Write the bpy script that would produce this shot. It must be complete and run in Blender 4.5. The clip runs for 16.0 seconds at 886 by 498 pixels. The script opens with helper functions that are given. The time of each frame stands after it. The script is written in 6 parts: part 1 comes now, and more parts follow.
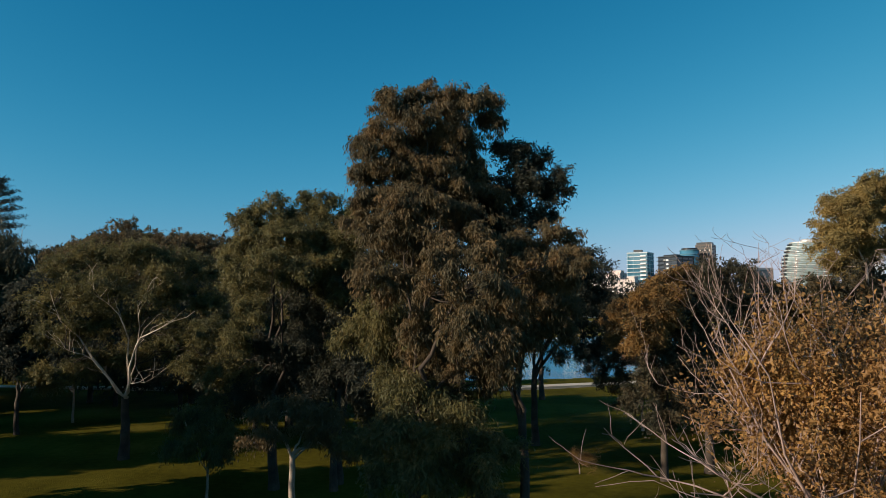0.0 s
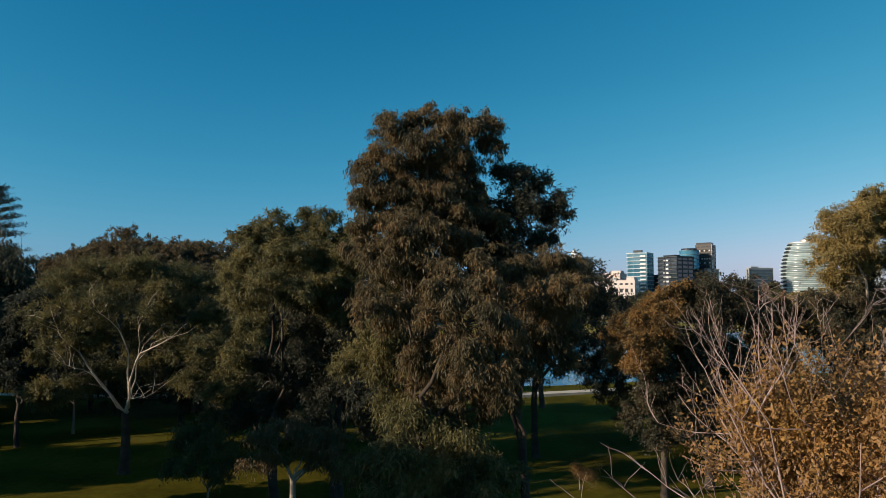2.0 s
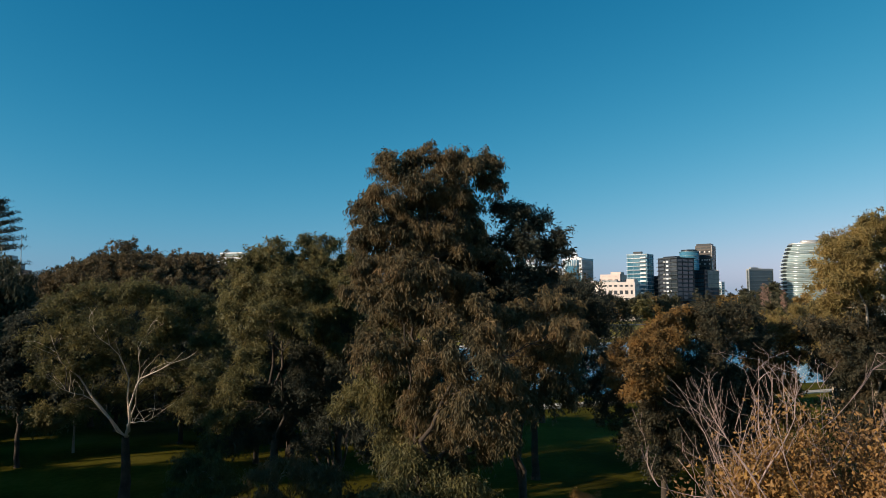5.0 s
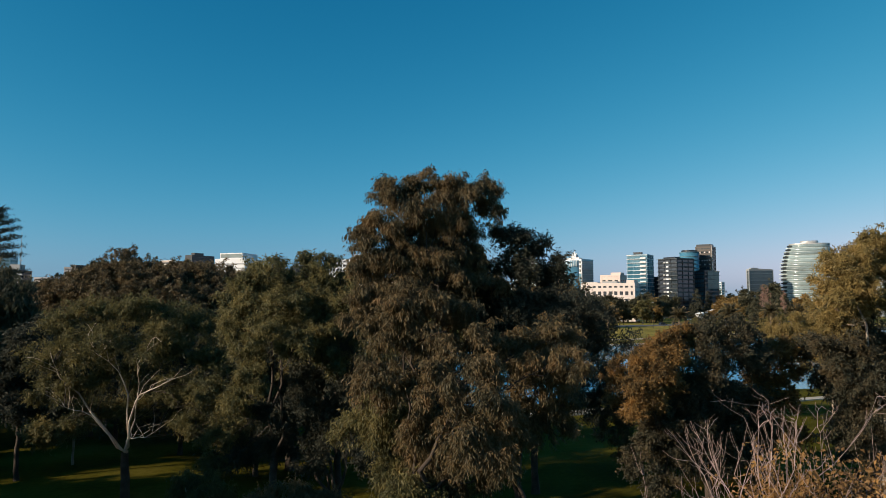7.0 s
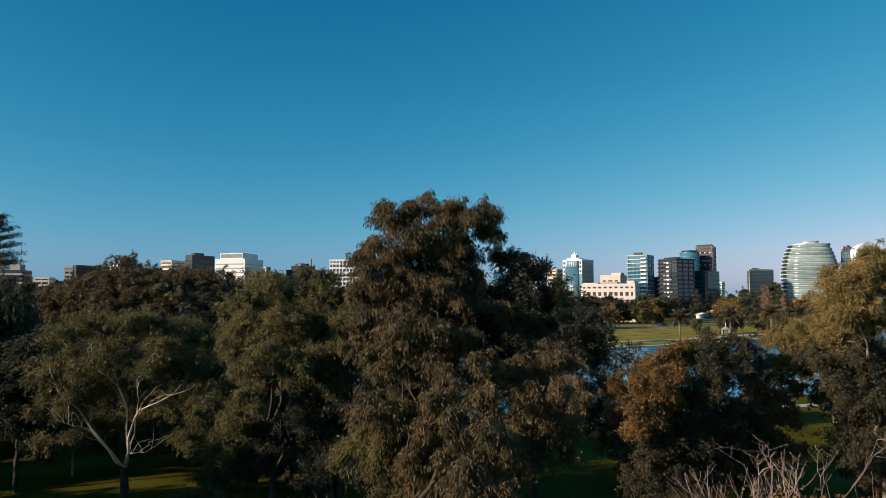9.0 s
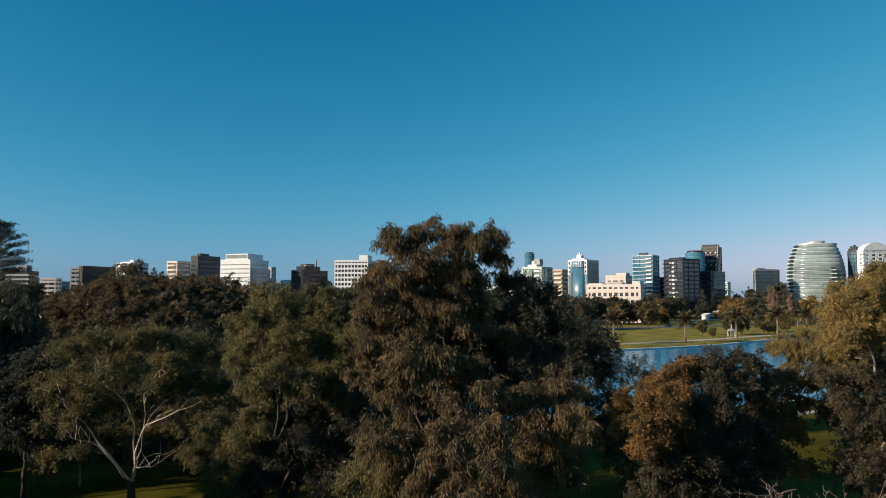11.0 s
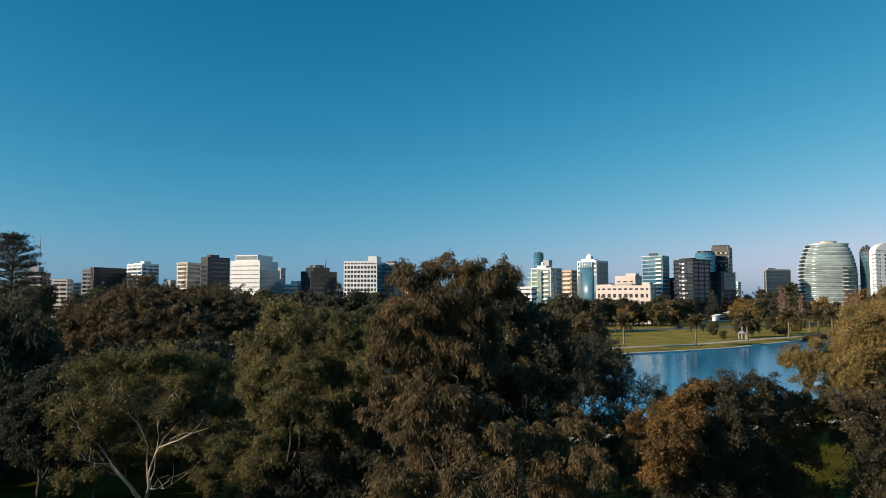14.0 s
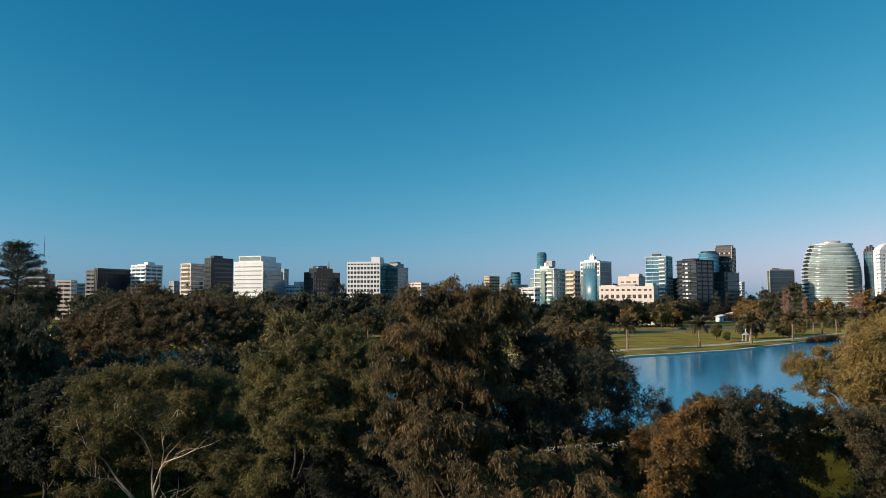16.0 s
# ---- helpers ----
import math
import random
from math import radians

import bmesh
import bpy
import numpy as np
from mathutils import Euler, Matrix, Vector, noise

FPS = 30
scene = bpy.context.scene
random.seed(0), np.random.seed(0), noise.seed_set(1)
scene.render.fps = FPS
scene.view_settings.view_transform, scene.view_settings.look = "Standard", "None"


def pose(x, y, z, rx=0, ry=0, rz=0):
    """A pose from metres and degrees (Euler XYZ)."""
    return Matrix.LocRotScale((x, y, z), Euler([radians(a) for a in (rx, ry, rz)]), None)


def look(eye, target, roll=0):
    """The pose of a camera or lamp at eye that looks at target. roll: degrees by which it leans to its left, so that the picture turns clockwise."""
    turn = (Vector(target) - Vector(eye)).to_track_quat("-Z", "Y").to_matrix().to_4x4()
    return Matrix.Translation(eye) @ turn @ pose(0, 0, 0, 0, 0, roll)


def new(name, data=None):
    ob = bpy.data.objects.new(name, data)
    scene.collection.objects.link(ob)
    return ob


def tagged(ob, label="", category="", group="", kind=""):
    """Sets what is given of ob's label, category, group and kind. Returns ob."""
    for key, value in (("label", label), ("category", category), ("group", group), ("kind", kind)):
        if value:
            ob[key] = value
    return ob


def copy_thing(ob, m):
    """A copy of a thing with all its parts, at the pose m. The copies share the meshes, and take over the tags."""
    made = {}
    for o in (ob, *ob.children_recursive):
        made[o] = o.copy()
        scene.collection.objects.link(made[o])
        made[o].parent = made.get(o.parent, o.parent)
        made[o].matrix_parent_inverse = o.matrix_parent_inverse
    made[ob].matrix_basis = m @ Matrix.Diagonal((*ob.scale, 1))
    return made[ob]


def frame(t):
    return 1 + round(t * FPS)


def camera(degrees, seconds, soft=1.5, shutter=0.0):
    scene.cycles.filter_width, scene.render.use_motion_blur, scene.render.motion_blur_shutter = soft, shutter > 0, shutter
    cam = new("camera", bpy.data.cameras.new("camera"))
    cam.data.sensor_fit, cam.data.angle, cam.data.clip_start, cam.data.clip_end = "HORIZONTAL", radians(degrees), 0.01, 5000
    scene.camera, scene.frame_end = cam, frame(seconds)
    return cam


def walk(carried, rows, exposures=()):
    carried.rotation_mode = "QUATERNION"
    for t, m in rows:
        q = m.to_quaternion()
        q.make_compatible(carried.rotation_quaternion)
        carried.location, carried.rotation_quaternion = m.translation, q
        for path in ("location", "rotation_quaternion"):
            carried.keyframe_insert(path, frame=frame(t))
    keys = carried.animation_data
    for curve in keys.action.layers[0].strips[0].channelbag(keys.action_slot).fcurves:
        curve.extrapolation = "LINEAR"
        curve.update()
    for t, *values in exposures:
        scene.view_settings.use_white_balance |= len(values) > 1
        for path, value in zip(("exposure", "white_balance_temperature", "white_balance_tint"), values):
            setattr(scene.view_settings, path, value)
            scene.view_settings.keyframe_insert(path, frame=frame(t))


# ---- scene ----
# Camera: a drone that rises almost straight up over a lakeside park.
cam = camera(64.0, 16.0, soft=0.85)
ROWS = [
    (0.0, 0.000, 0.000, 9.000, 0.560, 4.395, -0.088),
    (0.5, -0.003, -0.019, 9.195, 0.556, 4.378, -0.071),
    (1.0, -0.006, -0.039, 9.398, 0.552, 4.365, -0.083),
    (1.5, -0.009, -0.056, 9.621, 0.549, 4.360, -0.047),
    (2.0, -0.012, -0.077, 9.853, 0.548, 4.357, -0.033),
    (2.5, -0.021, -0.109, 10.080, 0.549, 4.357, -0.011),
    (3.0, -0.028, -0.142, 10.306, 0.552, 4.359, -0.004),
    (3.5, -0.030, -0.163, 10.533, 0.555, 4.355, -0.022),
    (4.0, -0.024, -0.170, 10.764, 0.557, 4.352, 0.040),
    (6.5, 0.017, -0.203, 11.928, 0.555, 4.317, 0.007),
    (7.0, 0.021, -0.207, 12.155, 0.560, 4.298, 0.017),
    (7.5, 0.025, -0.214, 12.384, 0.562, 4.276, 0.008),
    (8.0, 0.033, -0.218, 12.614, 0.556, 4.256, -0.015),
    (8.5, 0.040, -0.219, 12.841, 0.552, 4.238, -0.026),
    (9.0, 0.046, -0.223, 13.066, 0.578, 4.222, -0.030),
    (11.5, -0.015, -0.336, 14.170, 1.116, 4.149, -0.017),
    (12.0, -0.040, -0.353, 14.386, 1.255, 4.139, -0.032),
    (12.5, -0.061, -0.367, 14.599, 1.386, 4.137, 0.001),
    (13.0, -0.080, -0.376, 14.814, 1.499, 4.131, 0.006),
    (13.5, -0.110, -0.381, 15.034, 1.595, 4.121, 0.048),
    (14.0, -0.141, -0.389, 15.249, 1.694, 4.106, 0.039),
    (14.5, -0.168, -0.401, 15.466, 1.786, 4.096, 0.043),
    (15.0, -0.188, -0.420, 15.685, 1.854, 4.092, 0.041),
    (15.5, -0.198, -0.444, 15.905, 1.903, 4.083, 0.063),
    (16.0, -0.203, -0.472, 16.130, 1.939, 4.069, 0.085),
]
walk(cam, [(t, pose(x, y, z, 90 + pitch, roll, yaw)) for t, x, y, z, yaw, pitch, roll in ROWS])

# World and sun: a clear late afternoon, the sun low behind the camera on its left.
SUN_AZ, SUN_EL = radians(246), radians(19)
world = bpy.data.worlds.new("sky")
scene.world = world
world.use_nodes = True
wn = world.node_tree.nodes
sky = wn.new("ShaderNodeTexSky")
sky.sky_type = "NISHITA"
sky.sun_disc = False
sky.sun_elevation, sky.sun_rotation = SUN_EL, SUN_AZ
sky.air_density, sky.dust_density, sky.ozone_density = 1.0, 0.55, 3.0
wn["Background"].inputs["Strength"].default_value = 0.084
# The film's deep teal sky: each channel of the sky keeps its own contrast.
split, join = wn.new("ShaderNodeSeparateColor"), wn.new("ShaderNodeCombineColor")
world.node_tree.links.new(sky.outputs["Color"], split.inputs["Color"])


def step(kind, value, number, number2=None):
    """One math node on the value."""
    out = wn.new("ShaderNodeMath")
    out.operation, out.inputs[1].default_value = kind, number
    world.node_tree.links.new(value, out.inputs[0])
    if number2 is not None:
        out.inputs[2].default_value = number2
    return out.outputs[0]


def both(kind, one, two):
    """One math node on two values."""
    out = wn.new("ShaderNodeMath")
    out.operation = kind
    world.node_tree.links.new(one, out.inputs[0])
    world.node_tree.links.new(two, out.inputs[1])
    return out.outputs[0]


def glow(channel, over):
    """The bright glow round the sun, which keeps its own colour."""
    return step("MAXIMUM", step("SUBTRACT", split.outputs[channel], over), 0.0)


clear_red = step("SMOOTH_MIN", split.outputs["Red"], 5.2, 1.0)
clear_blue = step("SMOOTH_MIN", split.outputs["Blue"], 7.2, 1.0)


def blend(one, two, gain):
    """A channel of the film's sky from two of the real one's."""
    return step("MULTIPLY", both("MULTIPLY", step("POWER", clear_red, one), step("POWER", clear_blue, two)), gain)


red, green, blue = blend(2.08, 0.74, 0.0495), blend(0.52, 0.65, 0.79), blend(0.24, 0.59, 1.70)
red, green, blue = both("ADD", red, glow("Red", 6.5)), both("ADD", green, glow("Green", 7.5)), both("ADD", blue, glow("Blue", 8.5))
for channel, value in (("Red", red), ("Green", green), ("Blue", blue)):
    world.node_tree.links.new(value, join.inputs[channel])
world.node_tree.links.new(join.outputs["Color"], wn["Background"].inputs["Color"])

lamp = bpy.data.lights.new("sun", "SUN")
lamp.energy, lamp.angle, lamp.color = 4.7, radians(0.6), (1.0, 0.83, 0.64)
sun = new("sun", lamp)
way = Vector((math.sin(SUN_AZ) * math.cos(SUN_EL), math.cos(SUN_AZ) * math.cos(SUN_EL), math.sin(SUN_EL)))
sun.matrix_world = look(tuple(way * 300), (0, 0, 0))
scene.view_settings.exposure = 0.3

R = np.random.default_rng(11)


# ---- materials ----
def material(name, colours, scale=4.0, rough=0.8, metal=0.0, bump=0.0, fine=30.0, island=0.0, through_light=0.0, spec=0.4, bump_scale=None, bump_far=0.02, per_object=0.0):
    """colours: two to four stops, mixed by noise at two scales, by island and by object."""
    m = bpy.data.materials.new(name)
    m.use_nodes = True
    n, l = m.node_tree.nodes, m.node_tree.links
    b = n["Principled BSDF"]
    b.inputs["Roughness"].default_value, b.inputs["Metallic"].default_value = rough, metal
    b.inputs["Specular IOR Level"].default_value = spec
    co = n.new("ShaderNodeTexCoord")
    big, small = n.new("ShaderNodeTexNoise"), n.new("ShaderNodeTexNoise")
    big.inputs["Scale"].default_value, small.inputs["Scale"].default_value = 1.0 / scale, fine
    big.inputs["Detail"].default_value = small.inputs["Detail"].default_value = 4
    for t in (big, small):
        l.new(co.outputs["Object"], t.inputs["Vector"])
    add = n.new("ShaderNodeMath")
    add.operation = "MULTIPLY_ADD"
    add.inputs[1].default_value = 0.35
    l.new(small.outputs["Fac"], add.inputs[0])
    l.new(big.outputs["Fac"], add.inputs[2])
    value = add.outputs[0]
    if island:
        geo, mix = n.new("ShaderNodeNewGeometry"), n.new("ShaderNodeMath")
        mix.operation, mix.inputs[1].default_value = "MULTIPLY_ADD", island
        l.new(geo.outputs["Random Per Island"], mix.inputs[0])
        l.new(value, mix.inputs[2])
        value = mix.outputs[0]
    if per_object:
        inf, mix = n.new("ShaderNodeObjectInfo"), n.new("ShaderNodeMath")
        mix.operation, mix.inputs[1].default_value = "MULTIPLY_ADD", per_object
        l.new(inf.outputs["Random"], mix.inputs[0])
        l.new(value, mix.inputs[2])
        value = mix.outputs[0]
    ramp = n.new("ShaderNodeValToRGB")
    lo, hi = 0.42, 0.92 + island + per_object
    ramp.color_ramp.elements.remove(ramp.color_ramp.elements[1])
    for i, c in enumerate(colours):
        e = ramp.color_ramp.elements[0] if i == 0 else ramp.color_ramp.elements.new(1.0)
        e.position = min(1.0, (lo + (hi - lo) * i / max(1, len(colours) - 1)) / 1.0) if hi <= 1 else (lo + (hi - lo) * i / max(1, len(colours) - 1)) / hi
        e.color = (*c, 1)
    if hi > 1:
        div = n.new("ShaderNodeMath")
        div.operation, div.inputs[1].default_value = "DIVIDE", hi
        l.new(value, div.inputs[0])
        value = div.outputs[0]
    l.new(value, ramp.inputs["Fac"])
    l.new(ramp.outputs["Color"], b.inputs["Base Color"])
    if bump:
        bm, rel = n.new("ShaderNodeBump"), n.new("ShaderNodeTexNoise")
        rel.inputs["Scale"].default_value, rel.inputs["Detail"].default_value = bump_scale or fine, 5
        bm.inputs["Strength"].default_value, bm.inputs["Distance"].default_value = bump, bump_far
        l.new(co.outputs["Object"], rel.inputs["Vector"])
        l.new(rel.outputs["Fac"], bm.inputs["Height"])
        l.new(bm.outputs["Normal"], b.inputs["Normal"])
    if through_light:
        tr, mx = n.new("ShaderNodeBsdfTranslucent"), n.new("ShaderNodeMixShader")
        l.new(ramp.outputs["Color"], tr.inputs["Color"])
        mx.inputs["Fac"].default_value = through_light
        l.new(b.outputs[0], mx.inputs[1])
        l.new(tr.outputs[0], mx.inputs[2])
        l.new(mx.outputs[0], n["Material Output"].inputs["Surface"])
    return m


def leafy(name, *colours, rough=0.52, spec=0.28, thin=0.36, scale=1.3):
    return material(name, colours, scale=scale, rough=rough, fine=2.2, island=0.2, through_light=thin, spec=spec)


LEAF_MAIN = leafy("eucalypt_leaf", (0.060, 0.056, 0.035), (0.100, 0.084, 0.044), (0.164, 0.114, 0.052), (0.275, 0.17, 0.08))
LEAF_OLIVE = leafy("olive_leaf", (0.052, 0.056, 0.029), (0.096, 0.094, 0.040), (0.18, 0.152, 0.056), (0.26, 0.20, 0.078))
# Dark evergreen leaf; on the shaded trees it also stands in for shade.
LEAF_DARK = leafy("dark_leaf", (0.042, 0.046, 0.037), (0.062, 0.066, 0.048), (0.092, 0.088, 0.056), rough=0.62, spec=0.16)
LEAF_FIG = leafy("fig_leaf", (0.052, 0.047, 0.028), (0.095, 0.078, 0.042), (0.178, 0.130, 0.066), (0.29, 0.21, 0.13), rough=0.42)
LEAF_ORANGE = leafy("autumn_leaf", (0.12, 0.068, 0.032), (0.21, 0.12, 0.05), (0.34, 0.185, 0.06), (0.50, 0.31, 0.085), thin=0.3)
LEAF_RUST = leafy("rust_leaf", (0.062, 0.050, 0.027), (0.135, 0.088, 0.035), (0.26, 0.148, 0.048), (0.41, 0.215, 0.066))
# Bronze-green leaf, darkened for crowns that should stand in shade.
LEAF_SHADED_BRONZE = leafy("shaded_bronze_green_leaf", (0.036, 0.042, 0.030), (0.058, 0.058, 0.037), (0.10, 0.078, 0.042), (0.16, 0.105, 0.046))
# Lighter, warmer olive leaf; the sunlight is put into its colour.
LEAF_SUNNY = leafy("sunlit_olive_leaf", (0.095, 0.080, 0.038), (0.20, 0.155, 0.058), (0.31, 0.225, 0.080), (0.41, 0.28, 0.105))
LEAF_PINK = leafy("dry_twig", (0.22, 0.13, 0.095), (0.33, 0.20, 0.15), (0.42, 0.27, 0.21))
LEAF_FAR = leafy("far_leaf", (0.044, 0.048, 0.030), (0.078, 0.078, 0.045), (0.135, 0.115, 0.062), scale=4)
LEAF_GOLD = leafy("golden_leaf", (0.15, 0.10, 0.038), (0.24, 0.155, 0.055), (0.31, 0.205, 0.075), scale=4)
LEAF_PALM = leafy("palm_leaf", (0.075, 0.066, 0.036), (0.13, 0.108, 0.058), (0.21, 0.165, 0.095), scale=3)
REED = leafy("reed", (0.09, 0.05, 0.025), (0.14, 0.08, 0.035), (0.18, 0.11, 0.05))
BARK_PALE = material("smooth_pale_bark", ((0.14, 0.105, 0.078), (0.30, 0.235, 0.18), (0.45, 0.37, 0.29)), scale=0.8, fine=9, rough=0.8, bump=0.5, bump_scale=14)
# Pale limb bark, lightened further for the sun on the limbs.
BARK_CREAM = material("cream_limb_bark", ((0.30, 0.24, 0.19), (0.50, 0.42, 0.34), (0.66, 0.58, 0.48)), scale=0.8, fine=9, rough=0.75, bump=0.4, bump_scale=14)
BARK_DARK = material("rough_dark_bark", ((0.028, 0.022, 0.018), (0.055, 0.042, 0.032), (0.095, 0.072, 0.053)), scale=0.6, fine=14, rough=0.9, bump=0.8, bump_scale=18)
BARK_TWIG = material("grey_pink_twig", ((0.19, 0.13, 0.115), (0.33, 0.235, 0.205), (0.47, 0.35, 0.31)), scale=0.5, fine=12, rough=0.8, bump=0.3)
# The same lawn in a darker colour that holds the shade under the trees.
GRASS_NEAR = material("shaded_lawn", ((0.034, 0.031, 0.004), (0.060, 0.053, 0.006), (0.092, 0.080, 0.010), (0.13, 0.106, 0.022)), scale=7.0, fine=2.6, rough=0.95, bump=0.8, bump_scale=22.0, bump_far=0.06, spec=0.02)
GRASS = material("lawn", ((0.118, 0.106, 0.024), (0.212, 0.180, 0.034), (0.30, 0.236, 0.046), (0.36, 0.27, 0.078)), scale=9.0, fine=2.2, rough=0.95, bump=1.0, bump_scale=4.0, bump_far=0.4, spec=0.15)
DIRT = material("packed_gravel", ((0.38, 0.32, 0.25), (0.50, 0.43, 0.34), (0.60, 0.52, 0.42)), scale=3.0, fine=14, rough=0.95, bump=0.4, spec=0.2)
STONE = material("pale_edging", ((0.46, 0.42, 0.36), (0.60, 0.55, 0.48), (0.70, 0.64, 0.56)), scale=2.0, fine=6, rough=0.9, bump=0.4, spec=0.2, per_object=0.3)
ASPHALT = material("asphalt", ((0.075, 0.08, 0.09), (0.11, 0.115, 0.125)), scale=6, fine=9, rough=0.9, bump=0.2)


def plain(name, colour, rough=0.6, metal=0.0, spread=0.12, scale=5.0, fine=1.2, spec=0.4, per_object=0.15):
    d = tuple(c * (1 - spread) for c in colour)
    b = tuple(min(0.9, c * (1 + spread)) for c in colour)
    return material(name, (d, colour, b), scale=scale, fine=fine, rough=rough, metal=metal, spec=spec, per_object=per_object)


WHITE = plain("white_render", (0.69, 0.71, 0.735))
CREAM = plain("cream_concrete", (0.63, 0.555, 0.51))
PINKISH = plain("pink_concrete", (0.60, 0.49, 0.45))
GREYC = plain("grey_concrete", (0.32, 0.33, 0.33))
BROWN = plain("brown_cladding", (0.05, 0.042, 0.038), rough=0.4)
CHARCOAL = plain("charcoal_cladding", (0.022, 0.029, 0.038), rough=0.3)
BRICK = plain("tan_cladding", (0.42, 0.31, 0.22))
PALEBLUE = plain("pale_blue_spandrel", (0.16, 0.29, 0.37), rough=0.25)
BARK_PALM = material("palm_bark", ((0.10, 0.074, 0.055), (0.19, 0.14, 0.10), (0.27, 0.205, 0.15)), scale=0.6, fine=6, rough=0.95, bump=0.8, bump_scale=8)
PALEGREEN = plain("pale_green_glass_spandrel", (0.54, 0.615, 0.61), rough=0.5)
STEEL = plain("pale_metal", (0.55, 0.54, 0.52), rough=0.4, metal=0.5)
REDP = plain("red_paint", (0.32, 0.06, 0.04), rough=0.5)
TYRE = plain("tyre_rubber", (0.02, 0.02, 0.02), rough=0.9)


def glassy(name, colour, rough=0.06, spec=0.9):
    return material(name, (tuple(c * 0.55 for c in colour), colour, tuple(c * 1.5 for c in colour)), scale=9.0, fine=0.5, rough=rough, spec=spec, per_object=0.5)


GLASS_DARK = glassy("dark_window_glass", (0.032, 0.044, 0.054))
GLASS_BLUE = glassy("blue_window_glass", (0.05, 0.16, 0.235))
GLASS_GREEN = glassy("green_window_glass", (0.10, 0.20, 0.21))
GLASS_SOFT = glassy("pale_grey_window_glass", (0.26, 0.28, 0.30), rough=0.3)
GLASS_GREY = glassy("grey_window_glass", (0.075, 0.095, 0.095), rough=0.12)

WATER = bpy.data.materials.new("lake_water")
WATER.use_nodes = True
wt, wl = WATER.node_tree.nodes, WATER.node_tree.links
wb = wt["Principled BSDF"]
# The blue base colour stands in for part of the sky's reflection.
wb.inputs["Base Color"].default_value = (0.004, 0.185, 0.345, 1)
wb.inputs["Roughness"].default_value, wb.inputs["IOR"].default_value = 0.15, 1.33
wc, wm, w1, wbp = wt.new("ShaderNodeTexCoord"), wt.new("ShaderNodeMapping"), wt.new("ShaderNodeTexNoise"), wt.new("ShaderNodeBump")
wm.inputs["Scale"].default_value = (0.5, 1.1, 1)
w1.inputs["Scale"].default_value, w1.inputs["Detail"].default_value = 1.0, 4
wbp.inputs["Strength"].default_value, wbp.inputs["Distance"].default_value = 0.35, 0.03
wl.new(wc.outputs["Object"], wm.inputs["Vector"])
wl.new(wm.outputs["Vector"], w1.inputs["Vector"])
wl.new(w1.outputs["Fac"], wbp.inputs["Height"])
wl.new(wbp.outputs["Normal"], wb.inputs["Normal"])


# ---- mesh helpers ----
def mesh_of(name, verts, quads, mat, smooth=False):
    """A mesh from arrays of vertices and four-cornered faces."""
    verts, quads = np.asarray(verts, np.float32), np.asarray(quads, np.int32)
    me = bpy.data.meshes.new(name)
    me.vertices.add(len(verts))
    me.vertices.foreach_set("co", verts.ravel())
    me.loops.add(quads.size)
    me.loops.foreach_set("vertex_index", quads.ravel())
    me.polygons.add(len(quads))
    me.polygons.foreach_set("loop_start", np.arange(0, quads.size, 4, dtype=np.int32))
    me.polygons.foreach_set("use_smooth", np.full(len(quads), bool(smooth)))
    me.materials.append(mat)
    me.update(calc_edges=True)
    return me


def thing(name, label, category, at, group="", kind="", turn=0.0):
    ob = new(name)
    ob.empty_display_size = 0.5
    ob.matrix_basis = pose(*at, 0, 0, turn)
    return tagged(ob, label, category, group, kind)


def piece(name, me, parent, label="", m=None, kind=""):
    ob = new(name, me)
    ob.parent = parent
    if m is not None:
        ob.matrix_basis = m
    return tagged(ob, label, kind=kind)


